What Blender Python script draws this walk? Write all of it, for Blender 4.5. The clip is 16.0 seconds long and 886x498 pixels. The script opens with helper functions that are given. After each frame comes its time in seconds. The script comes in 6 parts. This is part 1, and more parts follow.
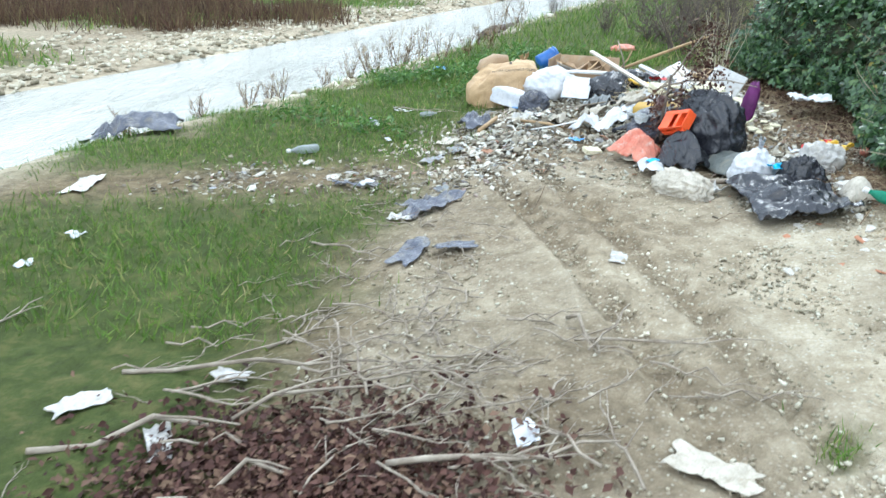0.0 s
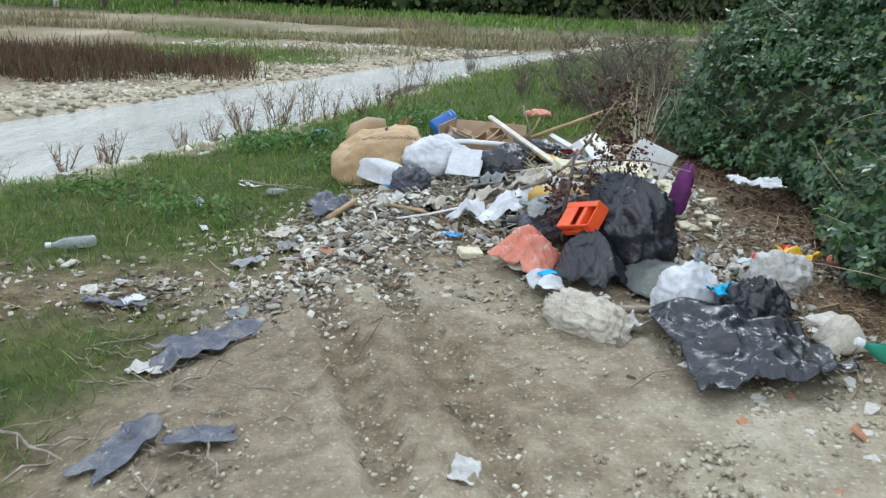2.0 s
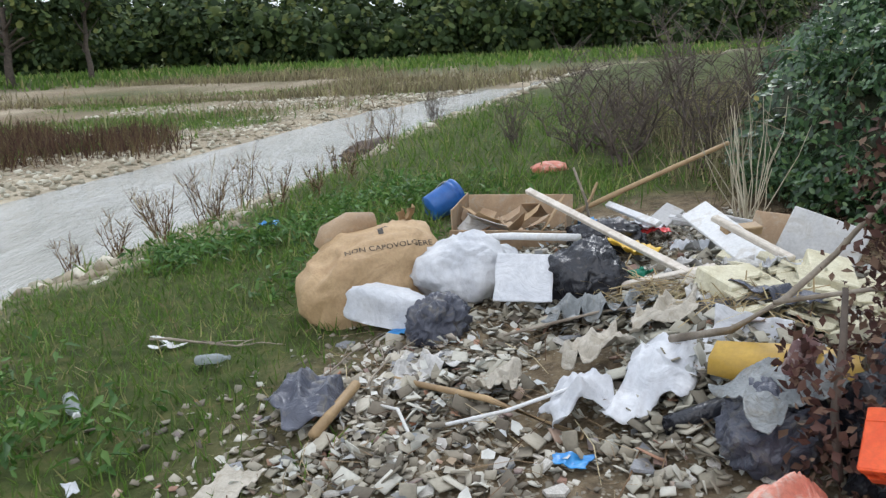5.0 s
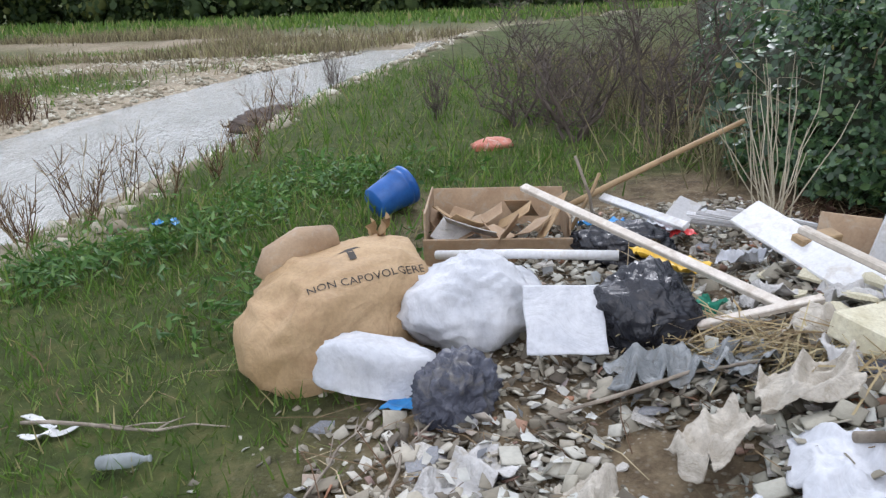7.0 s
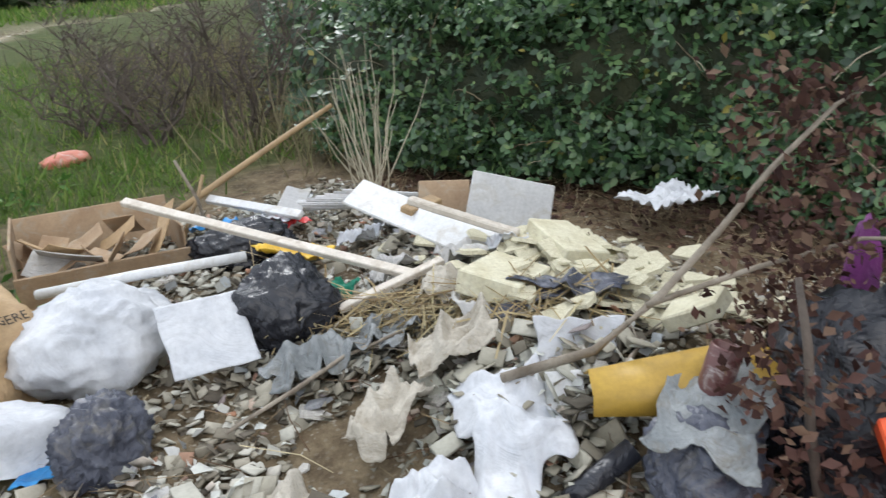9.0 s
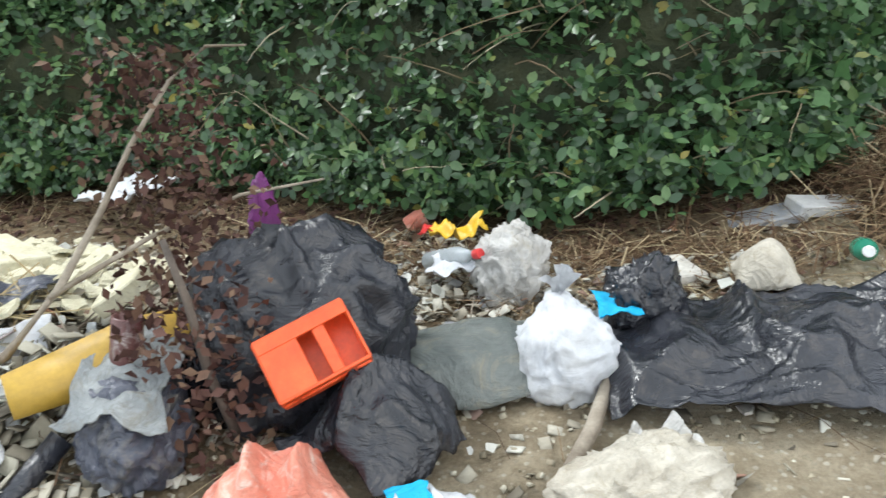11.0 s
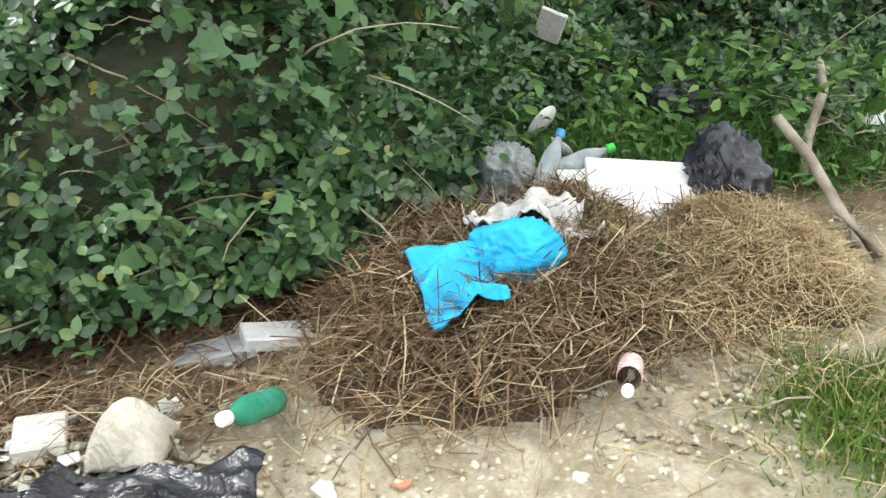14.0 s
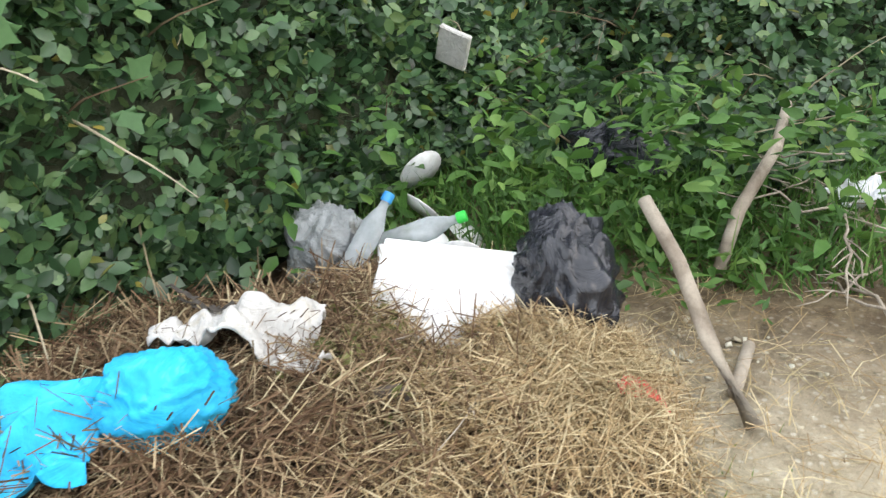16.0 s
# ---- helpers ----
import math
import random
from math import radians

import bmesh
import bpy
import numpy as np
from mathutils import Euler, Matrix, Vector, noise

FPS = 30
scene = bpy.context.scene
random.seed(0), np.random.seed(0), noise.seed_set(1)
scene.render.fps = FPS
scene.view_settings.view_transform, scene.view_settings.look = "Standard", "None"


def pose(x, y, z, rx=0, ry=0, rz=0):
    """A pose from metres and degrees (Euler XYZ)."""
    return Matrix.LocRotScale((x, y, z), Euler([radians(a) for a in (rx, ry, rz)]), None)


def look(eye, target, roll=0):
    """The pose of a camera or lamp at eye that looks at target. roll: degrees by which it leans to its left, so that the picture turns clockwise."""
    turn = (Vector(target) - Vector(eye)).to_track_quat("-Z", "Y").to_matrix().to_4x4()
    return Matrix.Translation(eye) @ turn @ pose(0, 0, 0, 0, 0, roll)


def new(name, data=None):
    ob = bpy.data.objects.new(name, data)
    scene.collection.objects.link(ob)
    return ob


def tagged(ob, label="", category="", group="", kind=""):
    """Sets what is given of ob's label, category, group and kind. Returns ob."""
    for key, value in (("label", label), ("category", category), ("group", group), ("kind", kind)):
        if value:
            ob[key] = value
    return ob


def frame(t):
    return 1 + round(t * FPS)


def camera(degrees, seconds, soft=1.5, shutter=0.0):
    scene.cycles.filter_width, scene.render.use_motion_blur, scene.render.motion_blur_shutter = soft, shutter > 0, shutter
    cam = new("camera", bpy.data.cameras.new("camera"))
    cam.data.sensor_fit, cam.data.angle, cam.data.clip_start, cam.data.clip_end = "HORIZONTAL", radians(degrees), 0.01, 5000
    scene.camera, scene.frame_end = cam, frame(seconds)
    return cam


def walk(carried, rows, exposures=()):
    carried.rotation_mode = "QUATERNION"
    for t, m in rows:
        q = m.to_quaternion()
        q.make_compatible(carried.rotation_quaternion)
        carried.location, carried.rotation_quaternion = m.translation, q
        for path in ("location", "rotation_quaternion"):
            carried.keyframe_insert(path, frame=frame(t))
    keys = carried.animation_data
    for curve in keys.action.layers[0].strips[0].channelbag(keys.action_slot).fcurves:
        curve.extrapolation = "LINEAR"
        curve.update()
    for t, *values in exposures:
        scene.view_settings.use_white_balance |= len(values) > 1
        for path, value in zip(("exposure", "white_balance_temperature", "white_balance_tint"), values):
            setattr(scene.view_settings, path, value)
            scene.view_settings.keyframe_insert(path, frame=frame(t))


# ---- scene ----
cam = camera(57.9, 16.0, soft=1.3, shutter=0.2)
PATH = [
    (0, (0.89, -0.989, 2.054), (0.65, 0.849, 1.302), 0.4),
    (0.5, (1.117, -0.459, 2.002), (0.945, 1.428, 1.363), 2.1),
    (1, (1.293, 0.106, 1.918), (1.197, 2.017, 1.334), 3.3),
    (1.5, (1.427, 0.645, 1.854), (1.345, 2.554, 1.263), 3.1),
    (2, (1.38, 1.139, 1.789), (1.282, 3.04, 1.178), 2.5),
    (2.5, (1.358, 1.689, 1.708), (1.142, 3.583, 1.102), 0.9),
    (3, (1.251, 2.116, 1.681), (0.966, 4.01, 1.104), -0.9),
    (3.2, (1.183, 2.332, 1.702), (0.902, 4.229, 1.135), -0.7),
    (3.5, (1.117, 2.599, 1.648), (0.848, 4.514, 1.137), -1.5),
    (4, (1.028, 3.124, 1.645), (0.831, 5.06, 1.181), -1.8),
    (4.3, (0.956, 3.42, 1.636), (0.813, 5.362, 1.177), -2.4),
    (4.5, (0.876, 3.57, 1.64), (0.784, 5.512, 1.173), -2.3),
    (4.7, (0.81, 3.732, 1.636), (0.766, 5.672, 1.152), -2.5),
    (6.8, (0.278, 5.156, 1.607), (0.643, 7.019, 0.978), -1.1),
    (7, (0.263, 5.256, 1.604), (0.591, 7.131, 0.989), -2.0),
    (7.5, (0.154, 5.396, 1.63), (0.593, 7.248, 1.016), -2.6),
    (8, (0.083, 5.461, 1.641), (0.823, 7.208, 1.006), -1.7),
    (8.5, (0.166, 5.448, 1.614), (1.14, 7.07, 0.966), -2.8),
    (9, (0.189, 5.387, 1.604), (1.39, 6.836, 0.929), -3.4),
    (9.5, (0.214, 5.276, 1.57), (1.603, 6.531, 0.865), -4.6),
    (9.6, (0.19, 5.254, 1.572), (1.618, 6.461, 0.862), -5.3),
    (10, (0.231, 5.142, 1.577), (1.767, 6.177, 0.823), -5.6),
    (10.2, (0.25, 5.069, 1.57), (1.832, 6.028, 0.809), -5.8),
    (12.3, (0.567, 4.526, 1.563), (2.46, 4.629, 0.928), -2.2),
    (12.5, (0.641, 4.423, 1.528), (2.544, 4.509, 0.919), -2.3),
    (13, (0.821, 4.101, 1.513), (2.71, 4.216, 0.867), -3.1),
    (13.5, (1.088, 3.841, 1.485), (2.964, 4.006, 0.812), -3.2),
    (14, (1.34, 3.553, 1.461), (3.219, 3.806, 0.823), -2.1),
    (14.5, (1.612, 3.285, 1.464), (3.466, 3.618, 0.793), -1.6),
    (15, (1.899, 3.076, 1.469), (3.731, 3.452, 0.761), -1.0),
    (15.5, (2.169, 2.884, 1.467), (4.004, 3.308, 0.795), -0.7),
    (16, (2.403, 2.6, 1.506), (4.222, 3.121, 0.859), -1.5),
]
EXPOSURES = [(0, 0.9, 5600, 2), (0.5, 0.33, 5600, 2), (1.5, 0.26, 5700, 4), (3, 0.32, 5800, 5), (4.5, 0.08, 6000, 8), (7, 0.18, 5900, 14), (9, 0.24, 6100, 9), (10.2, 0.4, 6200, 6),
             (12.3, 1.15, 6300, 5), (14, 1.15, 6500, 5), (16, 1.28, 6400, 9)]
walk(cam, [(t, look(eye, target, roll)) for t, eye, target, roll in PATH], EXPOSURES)

# ---------- sky and sun: bright overcast ----------
world = bpy.data.worlds.new("overcast_sky")
scene.world = world
world.use_nodes = True
wn, wl = world.node_tree.nodes, world.node_tree.links
sky = wn.new("ShaderNodeTexSky")
sky.sky_type = "NISHITA"
sky.sun_disc = False
sky.sun_elevation, sky.sun_rotation = radians(48), radians(200)
sky.dust_density, sky.ozone_density, sky.air_density = 4.0, 0.6, 1.0
veil = wn.new("ShaderNodeMix")
veil.data_type = "RGBA"
veil.inputs[0].default_value = 0.72
veil.inputs[7].default_value = (9.0, 9.2, 9.4, 1)
wl.new(sky.outputs[0], veil.inputs[6])
wl.new(veil.outputs[2], wn["Background"].inputs[0])
wn["Background"].inputs[1].default_value = 0.14
sun_data = bpy.data.lights.new("sun", "SUN")
sun_data.energy, sun_data.angle, sun_data.color = 1.3, radians(12), (1.0, 0.97, 0.93)
sun = new("sun", sun_data)
sun.matrix_world = pose(0, 0, 30, 42, 0, 160)

# ---------- the lie of the land ----------


def ss(a, b, x):
    k = min(1.0, max(0.0, (x - a) / (b - a)))
    return k * k * (3 - 2 * k)


def stream(x, y):
    """Metres past the near waterline, towards the far bank."""
    bend = 0.05 * max(0.0, y - 31) ** 1.65
    return -0.94 * (x - bend + 2.75) + 0.34 * (y - 15.0)


def height(x, y):
    """The ground's height: flat track, a slope up to the hedge, two rubble swells, the river bed and the far flats."""
    h = 0.04 + 0.12 * ss(-0.6, 1.1, x)
    h += 0.11 * max(0.0, math.log1p(math.exp((min(x, 6.0) - 1.9) * 5)) / 5) * (1 - 0.7 * ss(4.6, 5.8, y)) * (1 - 0.6 * ss(9.5, 14, y))
    h += 0.26 * math.exp(-((x - 2.12) / 0.58) ** 2 - ((y - 6.95) / 0.75) ** 2)
    h += 0.12 * math.exp(-((x - 2.5) / 0.6) ** 2 - ((y - 7.8) / 0.6) ** 2)
    h += 0.1 * math.exp(-((x - 1.6) / 0.9) ** 2 - ((y - 8.6) / 0.9) ** 2)
    h -= 0.12 * ss(6.5, 10, y) * ss(0.6, -1.0, x)
    s = stream(x, y)
    h = h + (-1.0 - h) * ss(-2.6, 0.5, s)
    h += 0.28 * ss(3.8, 5.4, s) + 0.35 * ss(40, 75, y) * ss(4, 8, s)
    return h + 6.0 * ss(95, 160, y)


def fbm(x, y, f, octaves=3, seed=0.0):
    return noise.fractal(Vector((x * f, y * f, seed)), 1.0, 2.0, octaves)


def grassy(x, y):
    """0 to 1: how thick the grass stands."""
    n = fbm(x, y, 0.9, 3, 4.0)
    near = ss(0.15, -0.75, x - 0.08 * (y - 3) + 0.35 * n)
    near = max(near, ss(7.2, 8.0, y + 0.4 * n) * ss(0.9, 0.0, x - 0.2 * (y - 8)))
    near = max(near, ss(10.2, 11.2, y + 0.5 * n))
    lane = math.exp(-((y - 5.6 - 0.25 * x) / 0.55) ** 2) * ss(0.3, -0.4, x)
    near *= 1 - 0.9 * lane
    near = max(near, 0.8 * ss(0.25, 0.6, n) * ss(2.9, 2.6, x) * ss(2.3, 1.8, y) * ss(1.6, 2.0, x))
    near = max(near, 0.9 * ss(-0.25, 0.15, n) * math.exp(-((x - 3.35) / 0.45) ** 2 - ((y - 2.45) / 0.4) ** 2) * 2.5)
    near = max(near, ss(0.15, 0.5, n) * 0.5 * ss(1.2, 1.5, x) * ss(2.6, 2.1, x) * ss(5.4, 4.6, y) * ss(3.4, 4.0, y))
    s = stream(x, y)
    near *= ss(-1.4, -3.0, s + 1.3 * n)
    far = ss(5.6, 6.5, s) * 0.85 * ss(-0.12, 0.3, fbm(x * 0.45, y, 0.16, 4, 9.0)) * ss(64, 50, y)
    field = ss(58, 62, y + 3 * n) * ss(3, 6, s)
    return min(1.0, max(near, far, field, 0.0))


def sandy(x, y):
    """0 to 1: pale gravel and sand, as against brown soil."""
    s = stream(x, y)
    bar = (ss(3.2, 4.6, s) * (0.32 + 0.6 * fbm(x, y, 0.35, 3, 12.0) + 0.4 * ss(9.0, 5.0, s))) + ss(-3.2, -2.0, s) * ss(1.0, 0.0, s)
    n = fbm(x, y, 0.8, 3, 2.0)
    track = 0.55 * ss(-0.5, 0.2, x) * ss(3.4, 2.0, x) * ss(6.6, 5.2, y) * (0.75 + 0.7 * n)
    bright = ss(4.6, 4.0, y) * ss(1.4, 2.3, x) * ss(4.5 + 0.5 * ss(3.6, 2.8, y), 3.6 + 0.5 * ss(3.6, 2.8, y), x) * (0.9 + 0.5 * n)
    return min(1.0, max(bar, track, bright, 0.0))


def littered(x, y):
    """0 to 1: how thick small rubble lies."""
    n = fbm(x, y, 1.3, 3, 7.0)
    heap = math.exp(-((x - 1.6) / 1.0) ** 2 - ((y - 7.15) / 0.85) ** 2) * 1.5
    tail = math.exp(-((x - 0.35 - 0.25 * (y - 6)) / 0.75) ** 2) * ss(4.6, 5.6, y) * ss(8.0, 7.2, y)
    lane = math.exp(-((y - 5.7 - 0.3 * x) / 0.4) ** 2) * ss(0.6, 0.0, x) * ss(-2.6, -1.2, x)
    foot = 0.55 * math.exp(-((x - 2.95 - 0.1 * (y - 4)) / 0.6) ** 2) * ss(3.0, 4.0, y) * ss(7.4, 6.4, y)
    tip = ss(1.1, 1.6, x) * ss(3.4, 2.9, x) * ss(7.0, 7.6, y) * ss(10.4, 9.6, y)
    return min(1.0, max(0.0, max(heap, 0.5 * tail, 0.4 * lane, foot, 0.8 * tip) * (0.75 + 0.9 * n)))


# ---------- materials ----------


def nodes_of(name):
    m = bpy.data.materials.new(name)
    m.use_nodes = True
    return m, m.node_tree.nodes, m.node_tree.links, m.node_tree.nodes["Principled BSDF"]


def ramp(nodes, links, fac, stops):
    r = nodes.new("ShaderNodeValToRGB")
    while len(r.color_ramp.elements) < len(stops):
        r.color_ramp.elements.new(0.5)
    for e, (at, col) in zip(r.color_ramp.elements, stops):
        e.position, e.color = at, (*col, 1)
    links.new(fac, r.inputs[0])
    return r.outputs[0]


def tex_noise(nodes, links, co, scale, detail=4.0, rough=0.6, warp=0.0):
    n = nodes.new("ShaderNodeTexNoise")
    n.inputs["Scale"].default_value, n.inputs["Detail"].default_value = scale, detail
    n.inputs["Roughness"].default_value, n.inputs["Distortion"].default_value = rough, warp
    links.new(co, n.inputs["Vector"])
    return n.outputs["Fac"]


def blend(nodes, links, kind, fac, a, b):
    m = nodes.new("ShaderNodeMix")
    m.data_type, m.blend_type = "RGBA", kind
    for sock, v in ((m.inputs[0], fac), (m.inputs[6], a), (m.inputs[7], b)):
        if hasattr(v, "is_linked"):
            links.new(v, sock)
        else:
            sock.default_value = v
    return m.outputs[2]


def bumped(nodes, links, bsdf, fac, strength, dist):
    b = nodes.new("ShaderNodeBump")
    b.inputs["Strength"].default_value, b.inputs["Distance"].default_value = strength, dist
    links.new(fac, b.inputs["Height"])
    links.new(b.outputs[0], bsdf.inputs["Normal"])


def surface(name, dark, light, scale=6.0, rough=0.6, grain=60.0, bump=0.4, dist=0.004, stain=None, spec=0.5, metal=0.0, thin=0.0, warp=0.3, wrinkle=0.0):
    """A material of two mixed colours with broad patches, fine grain, stains and relief."""
    m, nodes, links, bsdf = nodes_of(name)
    co = nodes.new("ShaderNodeTexCoord").outputs["Object"]
    broad = tex_noise(nodes, links, co, scale, 5, 0.6, warp)
    fine = tex_noise(nodes, links, co, grain, 4, 0.7)
    col = ramp(nodes, links, broad, [(0.32, dark), (0.68, light)])
    col = blend(nodes, links, "MULTIPLY", 0.45, col, ramp(nodes, links, fine, [(0.25, (0.55, 0.55, 0.55)), (0.6, (1.0, 1.0, 1.0))]))
    if stain:
        spots = tex_noise(nodes, links, co, scale * 2.3, 6, 0.7, 0.8)
        col = blend(nodes, links, "MIX", ramp(nodes, links, spots, [(0.52, (0, 0, 0)), (0.7, (0.8, 0.8, 0.8))]), col, (*stain, 1))
    links.new(col, bsdf.inputs["Base Color"])
    links.new(ramp(nodes, links, broad, [(0.3, (rough * 0.8,) * 3), (0.7, (min(1, rough * 1.2),) * 3)]), bsdf.inputs["Roughness"])
    bsdf.inputs["Specular IOR Level"].default_value, bsdf.inputs["Metallic"].default_value = spec, metal
    if thin:
        bsdf.inputs["Transmission Weight"].default_value = thin
        bsdf.inputs["IOR"].default_value = 1.15
    if wrinkle:
        wave = tex_noise(nodes, links, co, wrinkle, 5, 0.55, 1.8)
        fine = ramp(nodes, links, wave, [(0.3, (0, 0, 0)), (0.42, (0.6, 0.6, 0.6)), (0.5, (1, 1, 1)), (0.58, (0.6, 0.6, 0.6)), (0.72, (0, 0, 0))])
    bumped(nodes, links, bsdf, fine, bump, dist)
    return m


def island(name, stops, rough=0.55, spec=0.4, through_light=0.0, bump=0.0):
    """A material whose colour differs from piece to piece of one mesh."""
    m, nodes, links, bsdf = nodes_of(name)
    geo = nodes.new("ShaderNodeNewGeometry")
    co = nodes.new("ShaderNodeTexCoord").outputs["Object"]
    col = ramp(nodes, links, geo.outputs["Random Per Island"], stops)
    broad = tex_noise(nodes, links, co, 1.1, 3)
    col = blend(nodes, links, "MULTIPLY", 0.7, col, ramp(nodes, links, broad, [(0.3, (0.55, 0.6, 0.55)), (0.65, (1.1, 1.1, 1.05))]))
    fine = tex_noise(nodes, links, co, 55.0, 3)
    col = blend(nodes, links, "MULTIPLY", 0.35, col, ramp(nodes, links, fine, [(0.3, (0.6, 0.6, 0.6)), (0.6, (1, 1, 1))]))
    links.new(col, bsdf.inputs["Base Color"])
    bsdf.inputs["Roughness"].default_value, bsdf.inputs["Specular IOR Level"].default_value = rough, spec
    if through_light:
        t = nodes.new("ShaderNodeBsdfTranslucent")
        links.new(col, t.inputs[0])
        mix = nodes.new("ShaderNodeMixShader")
        mix.inputs[0].default_value = through_light
        links.new(bsdf.outputs[0], mix.inputs[1])
        links.new(t.outputs[0], mix.inputs[2])
        links.new(mix.outputs[0], nodes["Material Output"].inputs[0])
    if bump:
        bumped(nodes, links, bsdf, fine, bump, 0.006)
    return m


def ground_material():
    m, nodes, links, bsdf = nodes_of("soil_and_gravel")
    co = nodes.new("ShaderNodeTexCoord").outputs["Object"]

    def mask(name):
        a = nodes.new("ShaderNodeAttribute")
        a.attribute_name = name
        return a.outputs["Fac"]

    broad = tex_noise(nodes, links, co, 0.9, 6, 0.6, 0.4)
    mid = tex_noise(nodes, links, co, 7.0, 6, 0.7, 0.3)
    fine = tex_noise(nodes, links, co, 70.0, 5, 0.75)
    vor = nodes.new("ShaderNodeTexVoronoi")
    vor.inputs["Scale"].default_value = 38.0
    links.new(co, vor.inputs["Vector"])
    soil = ramp(nodes, links, mid, [(0.28, (0.075, 0.055, 0.036)), (0.5, (0.19, 0.145, 0.09)), (0.72, (0.33, 0.265, 0.17))])
    sand = ramp(nodes, links, mid, [(0.25, (0.3, 0.25, 0.165)), (0.5, (0.52, 0.46, 0.345)), (0.75, (0.7, 0.65, 0.53))])
    turf = ramp(nodes, links, mid, [(0.25, (0.035, 0.045, 0.015)), (0.5, (0.075, 0.1, 0.028)), (0.75, (0.16, 0.15, 0.06))])
    pebble = ramp(nodes, links, vor.outputs["Color"], [(0.2, (0.3, 0.27, 0.21)), (0.8, (0.72, 0.69, 0.6))])
    spots = ramp(nodes, links, vor.outputs["Distance"], [(0.22, (0.75, 0.75, 0.75)), (0.34, (0, 0, 0))])
    col = blend(nodes, links, "MIX", mask("sand"), soil, sand)
    stony = nodes.new("ShaderNodeMath")
    stony.operation = "MULTIPLY"
    links.new(mask("stone"), stony.inputs[0])
    links.new(spots, stony.inputs[1])
    col = blend(nodes, links, "MIX", stony.outputs[0], col, pebble)
    col = blend(nodes, links, "MIX", mask("turf"), col, turf)
    col = blend(nodes, links, "MULTIPLY", 0.55, col, ramp(nodes, links, broad, [(0.3, (0.66, 0.64, 0.62)), (0.7, (1.1, 1.08, 1.04))]))
    col = blend(nodes, links, "MULTIPLY", 0.5, col, ramp(nodes, links, fine, [(0.28, (0.5, 0.5, 0.5)), (0.6, (1.08, 1.08, 1.08))]))
    links.new(col, bsdf.inputs["Base Color"])
    bsdf.inputs["Roughness"].default_value, bsdf.inputs["Specular IOR Level"].default_value = 0.95, 0.2
    add = nodes.new("ShaderNodeMath")
    add.operation = "ADD"
    links.new(fine, add.inputs[0])
    links.new(mid, add.inputs[1])
    bumped(nodes, links, bsdf, add.outputs[0], 0.8, 0.02)
    return m


def water_material():
    m, nodes, links, bsdf = nodes_of("shallow_river_water")
    co = nodes.new("ShaderNodeTexCoord").outputs["Object"]
    mp = nodes.new("ShaderNodeMapping")
    mp.inputs["Rotation"].default_value = (0, 0, radians(-22))
    mp.inputs["Scale"].default_value = (1.6, 0.5, 1)
    links.new(co, mp.inputs["Vector"])
    n = tex_noise(nodes, links, mp.outputs[0], 5.0, 5, 0.65, 0.6)
    big = tex_noise(nodes, links, mp.outputs[0], 0.6, 3)
    links.new(ramp(nodes, links, big, [(0.3, (0.36, 0.36, 0.32)), (0.7, (0.52, 0.52, 0.48))]), bsdf.inputs["Base Color"])
    bsdf.inputs["Roughness"].default_value = 0.12
    bumped(nodes, links, bsdf, n, 0.8, 0.09)
    return m


